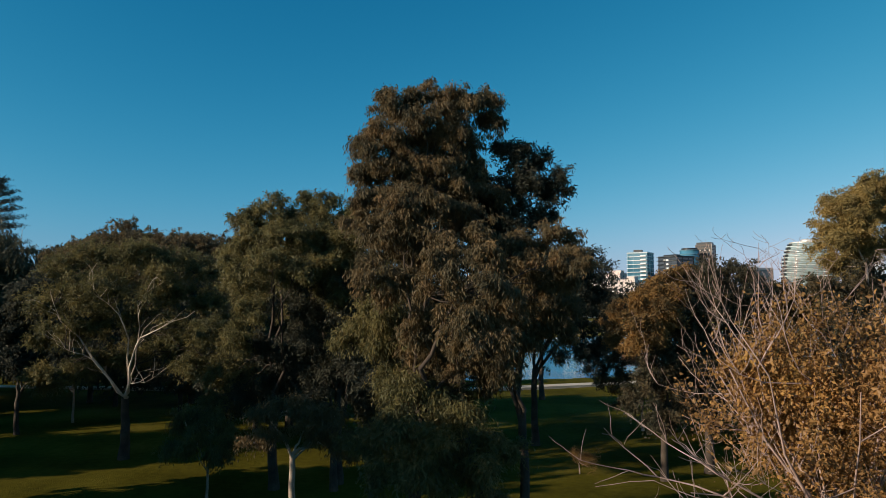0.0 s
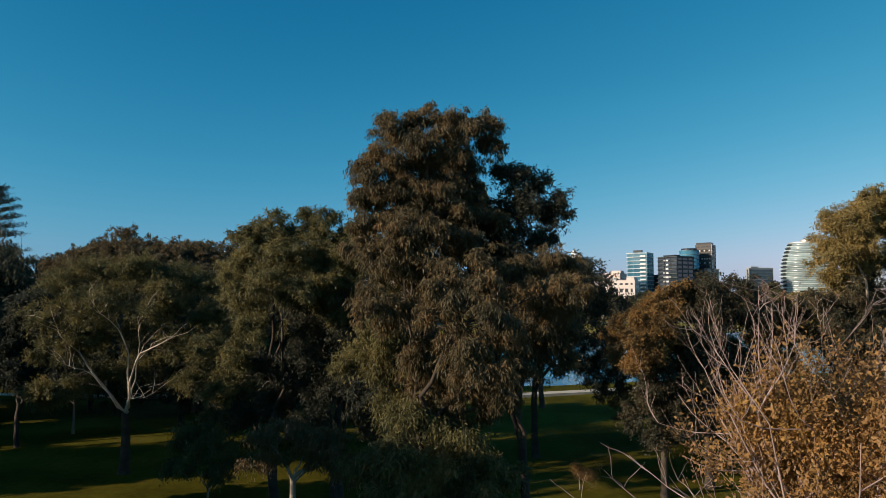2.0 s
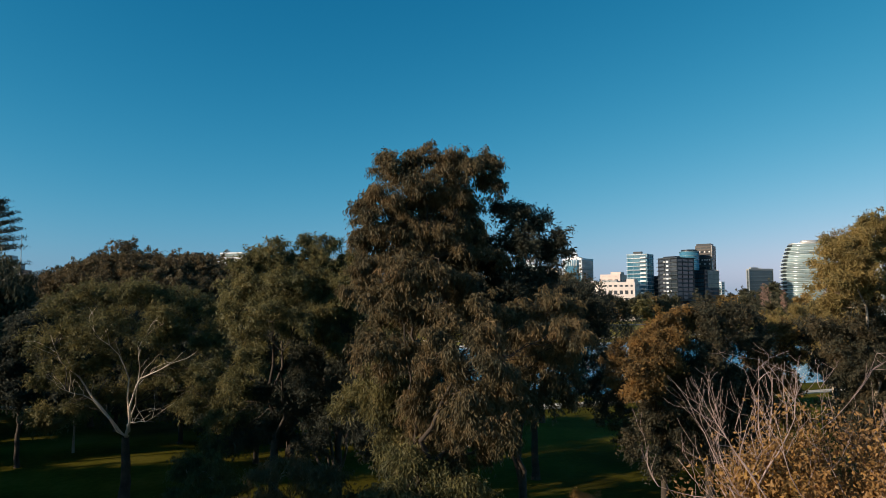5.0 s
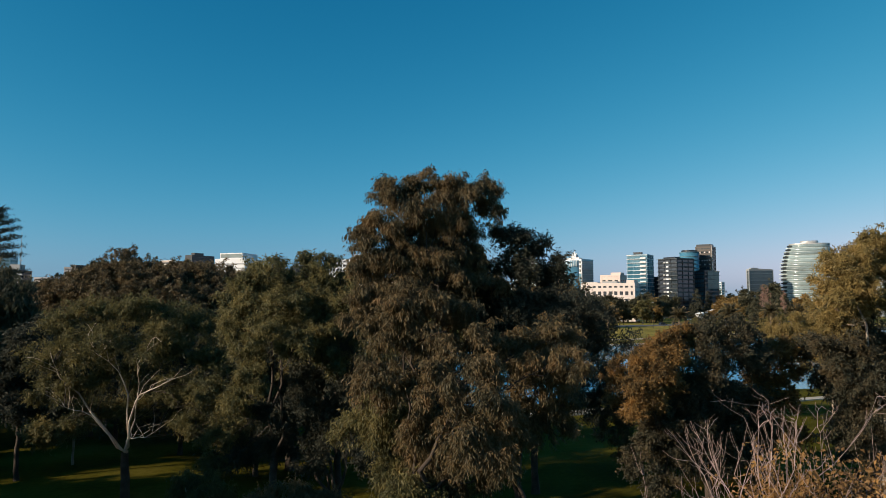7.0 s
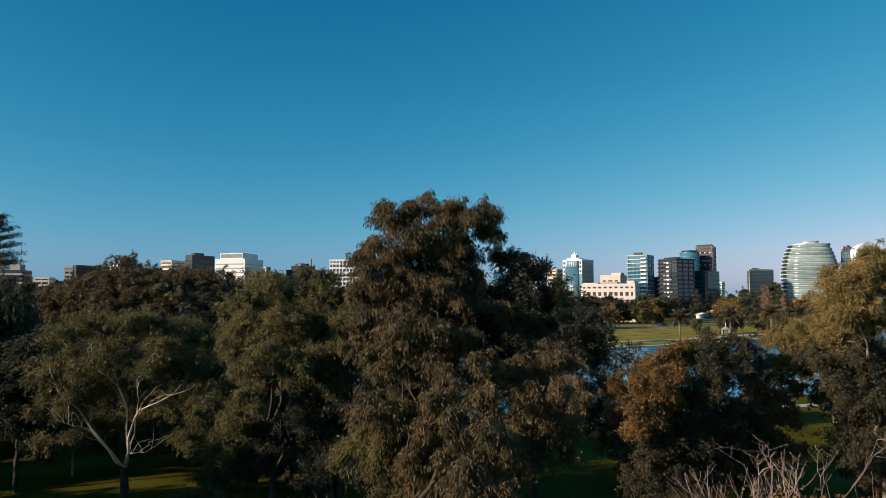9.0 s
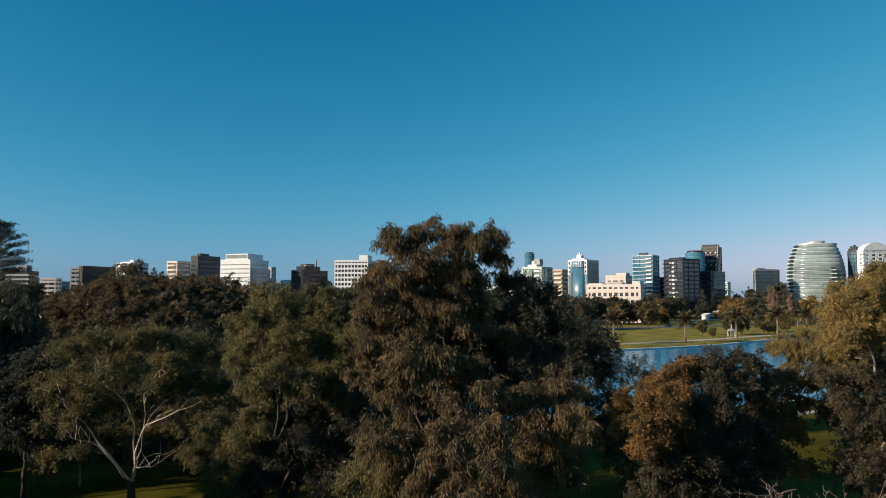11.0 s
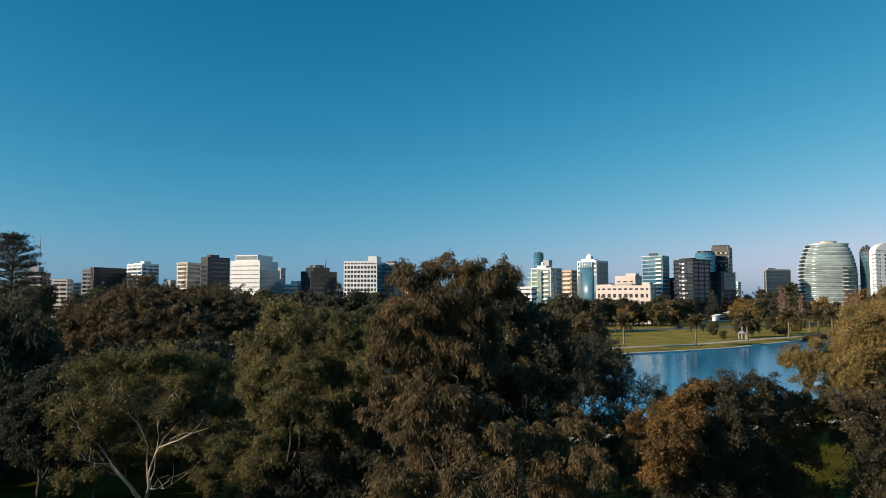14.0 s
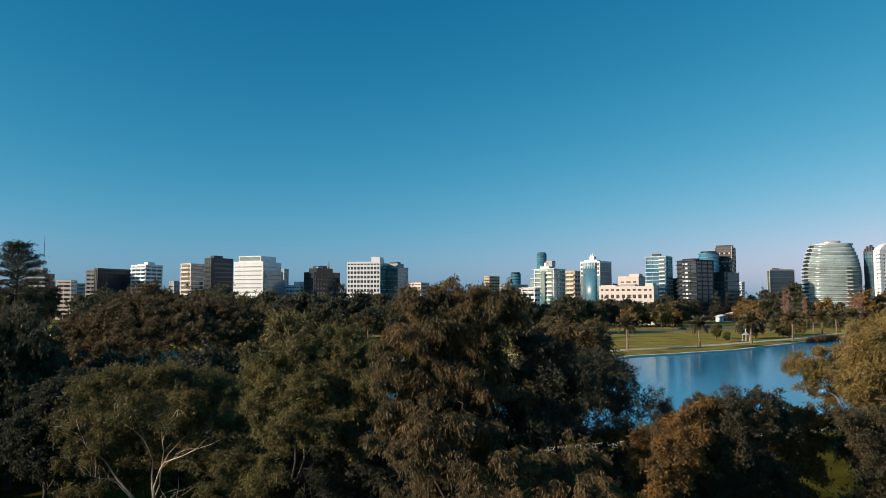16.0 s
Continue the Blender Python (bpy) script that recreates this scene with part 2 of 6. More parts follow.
class Shape:
    """Gathers boxes, prisms and tubes into one mesh."""

    def __init__(self):
        self.v, self.q, self.n = [], [], 0

    def add(self, v, q):
        v = np.asarray(v, float).reshape(-1, 3)
        self.v.append(v)
        self.q.append(np.asarray(q, int).reshape(-1, 4) + self.n)
        self.n += len(v)
        return self

    def box(self, x0, x1, y0, y1, z0, z1):
        return self.prism([(x0, y0), (x1, y0), (x1, y1), (x0, y1)], z0, z1)

    def prism(self, plan, z0, z1, top=None):
        """plan: corners in turn; top: the corners above, where they differ."""
        a, b = np.asarray(plan, float), np.asarray(plan if top is None else top, float)
        k = len(a)
        v = np.vstack([np.c_[a, np.full(k, z0)], np.c_[b, np.full(k, z1)], [[*a.mean(0), z0]], [[*b.mean(0), z1]]])
        i, j = np.arange(k), (np.arange(k) + 1) % k
        self.add(v, np.c_[i, j, j + k, i + k])
        if k == 4:
            self.q.append(np.array([[3, 2, 1, 0], [4, 5, 6, 7]]) + self.n - len(v))
        else:
            i2, j2, m2 = i[::2], (i[::2] + 1) % k, (i[::2] + 2) % k
            self.q.append(np.c_[np.full(len(i2), 2 * k + 1), i2 + k, j2 + k, m2 + k] + self.n - len(v))
            self.q.append(np.c_[np.full(len(i2), 2 * k), m2, j2, i2] + self.n - len(v))
        return self

    def tube(self, pts, radii, sides=6):
        pts, radii = np.asarray(pts, float), np.asarray(radii, float)
        k = len(pts)
        tan = np.gradient(pts, axis=0)
        tan /= np.linalg.norm(tan, axis=1, keepdims=True) + 1e-9
        ref = np.array([0.9, 0.4, 0.15]) if abs(tan[0] @ np.array([0.9, 0.4, 0.15])) < 0.85 else np.array([0.0, 0.3, 1.0])
        u = np.cross(tan, ref)
        u /= np.linalg.norm(u, axis=1, keepdims=True) + 1e-9
        w = np.cross(tan, u)
        a = np.arange(sides) * 2 * np.pi / sides
        ring = pts[:, None] + radii[:, None, None] * (np.cos(a)[None, :, None] * u[:, None] + np.sin(a)[None, :, None] * w[:, None])
        i = (np.arange(k - 1)[:, None] * sides + np.arange(sides)[None]).ravel()
        j = (np.arange(k - 1)[:, None] * sides + (np.arange(sides)[None] + 1) % sides).ravel()
        return self.add(ring.reshape(-1, 3), np.c_[i, j, j + sides, i + sides])

    def make(self, name, mat, smooth=False):
        return mesh_of(name, np.vstack(self.v), np.vstack(self.q), mat, smooth)


def leaves(pts, long, wide, droop=0.8, out=None, spread=0.3):
    """Folded four-cornered leaves at the points; droop bends them towards the ground."""
    k = len(pts)
    d = R.normal(size=(k, 3))
    d /= np.linalg.norm(d, axis=1, keepdims=True)
    d[:, 2] -= droop
    if out is not None:
        d += out
    d /= np.linalg.norm(d, axis=1, keepdims=True) + 1e-9
    s = np.cross(d, R.normal(size=(k, 3)))
    s /= np.linalg.norm(s, axis=1, keepdims=True) + 1e-9
    nrm = np.cross(d, s)
    size = (1 + spread * R.normal(size=(k, 1))).clip(0.4, 1.8)
    a, w = long * size, wide * size
    v = np.stack([pts, pts + d * a * 0.42 + s * w * 0.5 + nrm * w * 0.15, pts + d * a - nrm * a * 0.12, pts + d * a * 0.42 - s * w * 0.5 + nrm * w * 0.15], 1)
    return v.reshape(-1, 3), np.arange(4 * k).reshape(-1, 4)


def bend(a, b, sag=0.15, steps=7, wobble=0.05):
    """A bowed, uneven line from a to b."""
    a, b = np.asarray(a, float), np.asarray(b, float)
    t = np.linspace(0, 1, steps)[:, None]
    far = np.linalg.norm(b - a)
    off = R.normal(size=3) * far * sag * 0.5
    off[2] += far * sag * 0.5
    p = a + (b - a) * t + off * (t * (1 - t) * 4)
    p[1:-1] += R.normal(size=(steps - 2, 3)) * far * wobble * 0.5
    return p


def unit(v):
    return v / (np.linalg.norm(v, axis=1, keepdims=True) + 1e-9)


def crown_sprays(lobes, spacing, spray, sprays, per, long, wide, droop, hang, thin=1.0, front=999, shell=0.35):
    """Tufts over the upper shell of each lobe; every tuft is a few arching sprays with leaves along them that face outwards."""
    tufts, outs = [], []
    for i, (x, y, z, r, h) in enumerate(lobes):
        m = max(4, int(4 * math.pi * r * (r + 2 * h) / 3 * 0.95 * thin * (1.0 if i < front else 0.33) / spacing ** 2))
        # The tufts gather in clumps, with darker gaps between them.
        k = max(4, int(m / 9))
        uz, az = R.uniform(-0.5, 1.0, k), R.uniform(0, 2 * math.pi, k)
        flat = np.sqrt(1 - uz ** 2)
        heads = np.c_[flat * np.cos(az), flat * np.sin(az), uz] * R.uniform(0.85, 1.12, (k, 1))
        u = heads[R.integers(0, k, m)] + R.normal(size=(m, 3)) * 0.28
        rho = (R.uniform(shell, 1.0, m) ** 0.7)[:, None]
        tufts.append(np.array([x, y, z]) + u * rho * np.array([r, r, h]))
        outs.append(unit(u + R.normal(size=(m, 3)) * 0.25 + np.array([0, 0, 0.3])))
    c, n = np.vstack(tufts), np.vstack(outs)
    # Some tufts are larger, so the outline is ragged.
    reach = np.repeat(R.uniform(0.6, 1.35, len(c)), sprays)
    c2, n2 = np.repeat(c, sprays, axis=0), np.repeat(n, sprays, axis=0)
    d = unit(n2 * 0.75 + R.normal(size=c2.shape) * 0.55 + np.array([0, 0, 0.2]))
    far = (spray * reach * R.uniform(0.6, 1.25, len(c2)))[:, None]
    t = ((np.arange(per) + 0.5) / per)[None, :] + R.uniform(-0.4, 0.4, (len(c2), per)) / per
    down = np.array([0, 0, -1.0])
    p = c2[:, None] + d[:, None] * far[:, None] * t[..., None] + down * (droop * far[:, None] * (t ** 2)[..., None])
    along = d[:, None] + down * (2 * droop * t[..., None])
    k = len(c2) * per
    p, along = p.reshape(-1, 3) + R.normal(size=(k, 3)) * spray * 0.16, unit(along.reshape(-1, 3))
    way_on = unit(along * 0.45 + unit(R.normal(size=(k, 3))) * 0.8 + down * hang)
    face = np.repeat(n2, per, axis=0) * 0.8 + unit(R.normal(size=(k, 3))) * 0.8
    face = unit(face - way_on * np.sum(face * way_on, axis=1, keepdims=True))
    side = np.cross(face, way_on)
    size = (1 + 0.28 * R.normal(size=(k, 1))).clip(0.45, 1.7)
    a, w = long * size, wide * size
    v = np.stack([p, p + way_on * a * 0.42 + side * w * 0.5 + face * w * 0.12, p + way_on * a - face * a * 0.08, p + way_on * a * 0.42 - side * w * 0.5 + face * w * 0.12], 1)
    return c, v.reshape(-1, 3), np.arange(4 * k).reshape(-1, 4)


def tree(name, label, base, lobes, trunk_r, fork, leaf, bark, long=0.17, wide=0.04, spacing=0.36, spray=0.5, sprays=6, per=9, droop=0.28, hang=0.5, category="tree", group="park trees", twigs=0.06, limbs=(), show=None, thin=1.0, back=True, shell=0.35):
    """lobes: (x, y, z, radius, half height) in the place's metres; fork: the height at which the trunk parts."""
    top = thing(name, label, category, base, group)
    b = np.array(base, float)
    front = len(lobes)
    if back:
        # The crown goes on round the far side of the trunk.
        lobes = lobes + [(x, 2 * b[1] - y + 0.6, z - 0.3, r * 1.05, h) for x, y, z, r, h in lobes if y < b[1] - 0.5]
    lobes = [(x - b[0], y - b[1], z - b[2], r, h) for x, y, z, r, h in lobes]
    split = np.array([0, 0, fork])
    tr = Shape()
    p = bend((0, 0, -0.3), split, 0.03, 8, 0.012)
    tr.tube(p, trunk_r * np.linspace(1.05, 0.72, 8) * np.array([1.3, 1.08] + [1] * 6), 10)
    piece("trunk", tr.make("trunk", bark, True), top)
    centres, v, q = crown_sprays(lobes, spacing, spray, sprays, per, long, wide, droop, hang, thin, front, shell)
    tw = Shape()
    # A few main limbs part from the trunk; the others branch off them.
    mids = np.array([l[:3] for l in lobes])
    weight = np.array([min(1.0, l[3]) * min(1.0, max(0.1, (l[2] - fork - 1.5) / 3)) for l in lobes])
    chosen = [int(np.argmax(mids[:, 2] * weight))]
    while len(chosen) < min(4, len(lobes)):
        gap = np.min([np.linalg.norm(mids - mids[c], axis=1) for c in chosen], axis=0)
        chosen.append(int(np.argmax(gap * weight)))
    if limbs:
        chosen = [int(np.argmin(np.linalg.norm(mids - (np.array(l[-1]) - b), axis=1))) for l in limbs]
    mains = []
    for k, c in enumerate(chosen):
        rr = trunk_r * R.uniform(0.36, 0.5)
        line = bend(split * np.array([1, 1, R.uniform(0.86, 1.0)]), mids[c], 0.07, 10, 0.035)
        if k < len(limbs):
            way_on = np.vstack([split, np.array(limbs[k], float) - b])
            along = np.linspace(0, len(way_on) - 1, 10)
            rr = trunk_r * (0.30, 0.2, 0.3, 0.22, 0.16, 0.16)[k % 6]
            line = np.c_[tuple(np.interp(along, np.arange(len(way_on)), way_on[:, j]) for j in range(3))] + R.normal(size=(10, 3)) * 0.05
        mains.append((line, rr))
        piece("limb", Shape().tube(line, np.linspace(rr, rr * 0.09, 10), 8).make("limb", show or bark, True), top)
    lines = []
    for i in range(len(lobes)):
        if i % 3 and len(lobes) > 80 and not back:
            line = mains[i % len(mains)][0]
        elif i in chosen:
            line = mains[chosen.index(i)][0]
        else:
            best = min(((np.linalg.norm(l[k] - mids[i]) + 0.6 * k * 0.1, n, k) for n, (l, _) in enumerate(mains) for k in range(2, 8)), key=lambda b: b[0])
            start, rr = mains[best[1]][0][best[2]], mains[best[1]][1] * (1 - 0.075 * best[2]) * 0.45
            line = bend(start, mids[i], 0.10, 8, 0.06)
            piece("limb", Shape().tube(line, np.linspace(rr, rr * 0.3, 8), 6).make("limb", bark, True), top)
        lines.append(line)
    for c in centres[R.random(len(centres)) < twigs]:
        line = lines[int(np.argmin(np.linalg.norm(mids - c, axis=1)))]
        a = line[3 + int(np.argmin(np.linalg.norm(line[3:] - c, axis=1) + R.random(len(line) - 3) * 0.5))]
        k = R.uniform(0.006, 0.014) * (1 + trunk_r)
        tw.tube(bend(a, c, 0.15, 5, 0.08), np.linspace(k * 1.8, k * 0.5, 5), 4)
    if limbs:
        # Pale twigs fan out along the bare limbs.
        fan = Shape()
        for line, rr in mains:
            for k in range(5, 10):
                for _ in range(int(R.integers(1, 3))):
                    d = (line[k] - line[k - 1]) * R.uniform(0.5, 1.5)
                    tip = line[k] + d / (np.linalg.norm(d) + 1e-6) * R.uniform(0.4, 1.3) + R.normal(size=3) * np.array([0.6, 0.4, 0.45]) + np.array([0, 0, 0.35])
                    fan.tube(bend(line[k], tip, 0.15, 5, 0.08), np.linspace(0.015, 0.004, 5), 4)
        piece("bare_branchwork", fan.make("bare_branchwork", show or bark, True), top, "pale bare twigs along the limbs", kind="stuff")
    if tw.n:
        piece("branchwork", tw.make("branchwork", bark, True), top, kind="stuff")
    piece("crown", mesh_of("crown", v, q, leaf), top, kind="stuff")
    return top


# ---- ground, lake, paths ----
FAR_SHORE = [(-700, 330), (-300, 283), (-160, 258), (-90, 236), (-30, 202), (10, 190), (36, 196), (48, 210), (64, 219), (87, 235), (103, 252), (120, 269), (169, 323), (172, 326), (300, 418), (700, 560)]
NEAR_SHORE = [(-700, 135), (-200, 112), (-62, 97), (-27, 91), (4, 86), (22, 92), (51, 104), (110, 128), (200, 170), (300, 230), (700, 420)]


def line_at(line, x):
    return np.interp(x, [p[0] for p in line], [p[1] for p in line])


xs = np.unique(np.r_[-4500, -2500, -1400, np.linspace(-700, -120, 40), np.linspace(-120, 200, 130), np.linspace(200, 700, 30), 1400, 2500, 4500])
cols = []
for x in xs:
    n, f = line_at(NEAR_SHORE, x), line_at(FAR_SHORE, x)
    wob = 0.35 * math.sin(x * 0.31) + 0.2 * math.sin(x * 0.83)
    near = np.r_[-4500, -1500, -300, -80, np.linspace(-20, n - 6 + wob, 46)]
    y = np.r_[near, n - 2.5 + wob, n - 0.6 + wob, n + 0.6 + wob, n + 8, (n + f) / 2, f - 8, f - 0.3, f + 0.05, np.linspace(f + 2, f + 90, 14), f + 200, f + 500, 1500, 2600, 4800]
    z = np.zeros(len(y))
    k = len(near)
    z[4:k] = 0.10 * np.sin(y[4:k] * 0.21 + x * 0.13) + 0.08 * np.sin(y[4:k] * 0.09 - x * 0.17)
    z[k:k + 8] = (0.0, -0.25, -1.0, -2.2, -2.5, -2.2, -1.2, -0.42)
    cols.append(np.c_[np.full(len(y), x), y, z])
grid = np.array(cols)
gi, gj = grid.shape[:2]
idx = (np.arange(gi - 1)[:, None] * gj + np.arange(gj - 1)[None]).ravel()
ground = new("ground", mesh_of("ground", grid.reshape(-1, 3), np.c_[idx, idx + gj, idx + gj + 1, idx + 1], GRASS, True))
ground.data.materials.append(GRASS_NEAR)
# The near bank takes the lawn colour that is darkened for shade.
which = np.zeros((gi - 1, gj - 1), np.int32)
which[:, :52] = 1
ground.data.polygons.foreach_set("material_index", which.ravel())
tagged(ground, "mown green lawn with long tree shadows beside a lake", "ground", kind="structure")

wx = np.linspace(-700, 700, 60)
wv = np.vstack([np.c_[wx, [line_at(NEAR_SHORE, x) - 9 for x in wx], np.full(60, -0.6)], np.c_[wx, [line_at(FAR_SHORE, x) + 9 for x in wx], np.full(60, -0.6)]])
water = new("water", mesh_of("water", wv, [(i, i + 1, i + 61, i + 60) for i in range(59)], WATER))
tagged(water, "calm blue lake water mirroring sky and palms", "water", kind="structure")


def smooth_line(pts, step):
    """Points every so many metres along a rounded line."""
    p = np.asarray(pts, float)
    s = np.r_[0, np.cumsum(np.linalg.norm(np.diff(p, axis=0), axis=1))]
    t = np.arange(0, s[-1], step)
    q = np.c_[np.interp(t, s, p[:, 0]), np.interp(t, s, p[:, 1])]
    for _ in range(3):
        q[1:-1] = (q[:-2] + 2 * q[1:-1] + q[2:]) / 4
    return q


def ribbon(name, label, pts, width, height, mat, step=3.0, base=-0.4):
    q = smooth_line(pts, step)
    d = np.gradient(q, axis=0)
    d /= np.linalg.norm(d, axis=1, keepdims=True)
    nr = np.c_[-d[:, 1], d[:, 0]]
    wob = 1 + 0.08 * np.sin(np.arange(len(q)) * 0.9)
    a, b = q + nr * (width / 2 * wob)[:, None], q - nr * (width / 2 * wob)[:, None]
    k = len(q)
    v = np.vstack([np.c_[a, np.full(k, base)], np.c_[a, np.full(k, height)], np.c_[b, np.full(k, height)], np.c_[b, np.full(k, base)]])
    i = np.arange(k - 1)
    f = np.vstack([np.c_[i + r * k, i + 1 + r * k, i + 1 + (r + 1) * k, i + (r + 1) * k] for r in range(3)])
    return tagged(new(name, mesh_of(name, v, f, mat)), label, name, kind="structure")


ribbon("path", "pale gravel lakeside path on the near bank", [(-300, 108), (-120, 92), (-48, 76), (0, 74), (18, 81), (40, 88), (60, 97), (120, 118), (300, 210)], 1.8, 0.13, DIRT)
ribbon("path", "pale gravel path curving along the far shore", [(-200, 285), (-90, 252), (-30, 216), (10, 207), (40, 219), (52, 231), (75, 243), (92, 258), (112, 276), (130, 292), (165, 330), (210, 372), (330, 450)], 4.5, 0.06, DIRT)
ribbon("road", "grey asphalt park road with parked cars", [(-150, 330), (-20, 330), (40, 346), (85, 362), (120, 383), (165, 412), (240, 470)], 15, 0.06, ASPHALT)
edge = thing("shore_edging", "low pale stone edging along the lake shore", "edging", (0, 0, 0), kind="structure")
stone = Shape().box(-1.0, 1.0, -0.6, 1.0, -0.9, -0.22).make("stone", STONE)
x = -10.0
while x < 178:
    y, slope = line_at(FAR_SHORE, x), (line_at(FAR_SHORE, x + 1) - line_at(FAR_SHORE, x - 1)) / 2
    a = math.atan(slope)
    piece("stone", stone, edge, m=pose(x, y - 0.35, R.uniform(-0.02, 0.02), 0, 0, math.degrees(a)))
    x += 1.98 * math.cos(a)


# ---- near trees ----
tree("eucalyptus_tree", "tall eucalyptus with drooping brown-olive leaves in the lawn", (-1.1, 23, 0), [
    (-1.1, 24.2, 16.05, 0.5, 0.42), (-1.6, 24.0, 15.5, 0.69, 0.59), (0.1, 24.6, 16.0, 0.63, 0.53), (1.0, 24.6, 16.0, 0.63, 0.53), (1.4, 24.8, 15.4, 0.40, 0.47), (-2.2, 23.8, 14.8, 0.61, 0.52), (-0.8, 24.2, 14.9, 0.73, 0.62), (0.4, 24.4, 14.9, 0.66, 0.56), (-2.8, 23.6, 14.0, 0.45, 0.38), (-3.2, 23.6, 14.5, 0.21, 0.18), (-3.0, 23.6, 13.3, 0.38, 0.32), (-2.0, 23.8, 13.6, 0.61, 0.52), (-1.0, 24.2, 13.6, 0.39, 0.33), (0.3, 24.4, 13.8, 0.29, 0.25), (-2.6, 23.2, 12.4, 0.59, 0.50), (-1.5, 22.4, 11.9, 0.75, 0.64), (-0.4, 22.4, 12.1, 0.61, 0.52), (-3.0, 23.0, 11.4, 0.66, 0.56)] + [
    (-1.9, 22.3, 11.1, 0.71, 0.60), (-0.8, 21.8, 11.0, 0.73, 0.62), (0.3, 22.8, 11.8, 0.55, 0.46), (-2.2, 21.2, 9.8, 0.64, 0.55), (-1.4, 21.6, 9.4, 0.59, 0.50), (-0.0, 20.0, 10.1, 0.57, 0.49), (0.8, 20.0, 10.2, 0.61, 0.51), (-0.3, 19.8, 9.4, 0.50, 0.43), (1.0, 19.6, 9.3, 0.62, 0.53), (0.3, 19.4, 8.7, 0.65, 0.55), (0.1, 19.4, 7.9, 0.43, 0.37), (1.0, 19.2, 8.1, 0.52, 0.44), (1.4, 19.6, 8.7, 0.44, 0.37), (2.3, 22.4, 10.6, 0.61, 0.52), (3.4, 22.6, 11.0, 0.58, 0.49), (3.6, 21.6, 10.5, 0.41, 0.35), (2.8, 22.0, 10.0, 0.60, 0.51), (3.9, 21.0, 10.2, 0.27, 0.23)] + [
    (3.6, 22.0, 9.7, 0.49, 0.42), (0.8, 21.6, 11.0, 0.52, 0.44), (-0.7, 22.2, 8.3, 0.60, 0.51), (-1.1, 22.8, 7.1, 0.58, 0.49)] + [
    (-0.5, 23.2, 6.9, 0.59, 0.50), (0.6, 23.0, 6.9, 0.55, 0.47), (2.0, 23.4, 7.6, 0.60, 0.51), (2.7, 23.6, 8.6, 0.60, 0.51), (3.8, 24.0, 8.7, 0.57, 0.49), (1.7, 23.6, 6.3, 0.49, 0.42), (2.6, 23.0, 9.5, 0.55, 0.47)] + [
    (-1.5, 26.0, 12.8, 0.80, 0.65), (-0.2, 26.2, 12.6, 0.80, 0.65), (0.9, 26.0, 12.4, 0.70, 0.60), (-0.8, 25.4, 13.7, 0.50, 0.40), (-1.4, 23.8, 13.0, 0.45, 0.35), (0.4, 25.0, 14.1, 0.42, 0.35), (0.6, 24.2, 12.9, 0.42, 0.35), (-2.4, 25.4, 11.6, 0.8, 0.7), (1.2, 25.2, 10.6, 0.9, 0.7), (-0.6, 25.6, 10.6, 1.0, 0.8), (0.6, 25.8, 13.3, 0.6, 0.5), (0.0, 26.4, 12.9, 0.7, 0.6), (1.2, 26.4, 12.9, 0.7, 0.6)] + [
    (-1.0, 22.6, 7.9, 0.65, 0.55), (-0.7, 23.0, 6.2, 0.62, 0.53), (0.8, 22.6, 7.0, 0.65, 0.55), (1.9, 23.0, 7.1, 0.62, 0.53), (0.1, 23.4, 6.0, 0.60, 0.51), (2.6, 23.6, 7.8, 0.64, 0.54), (3.6, 24.0, 8.0, 0.57, 0.49)] + [
    (-2.3, 24.2, 13.7, 0.58, 0.49), (-1.2, 24.6, 13.9, 0.67, 0.57), (0.0, 24.8, 14.0, 0.63, 0.54), (1.0, 25.0, 13.9, 0.48, 0.41), (-1.7, 24.0, 13.0, 0.61, 0.52), (-0.5, 24.4, 13.0, 0.66, 0.56), (0.7, 24.8, 12.9, 0.59, 0.50), (-1.5, 24.4, 14.5, 0.58, 0.50), (-2.8, 23.8, 13.3, 0.53, 0.45), (1.5, 24.6, 12.5, 0.55, 0.47), (-0.4, 23.6, 13.5, 0.49, 0.42), (-1.3, 24.0, 13.8, 0.50, 0.42), (0.4, 24.0, 12.9, 0.50, 0.42)] + [
    (-0.4, 25.0, 12.3, 0.56, 0.47), (-1.2, 25.0, 12.1, 0.56, 0.47), (-2.0, 24.5, 12.6, 0.55, 0.46), (0.1, 24.0, 11.2, 0.57, 0.49), (-1.5, 24.6, 13.9, 0.59, 0.50), (-0.7, 24.8, 14.6, 0.59, 0.50), (-2.7, 24.4, 14.5, 0.51, 0.43), (-2.1, 24.6, 16.0, 0.55, 0.47), (0.1, 24.8, 16.0, 0.55, 0.47), (-0.9, 24.8, 16.3, 0.55, 0.47), (1.3, 24.9, 16.0, 0.44, 0.37), (0.5, 25.0, 14.8, 0.52, 0.44)],
    0.24, 5.2, LEAF_MAIN, BARK_DARK, long=0.135, wide=0.036, spacing=0.265, spray=0.29, sprays=7, per=8, droop=0.45, hang=1.0, thin=1.1, shell=0.45)
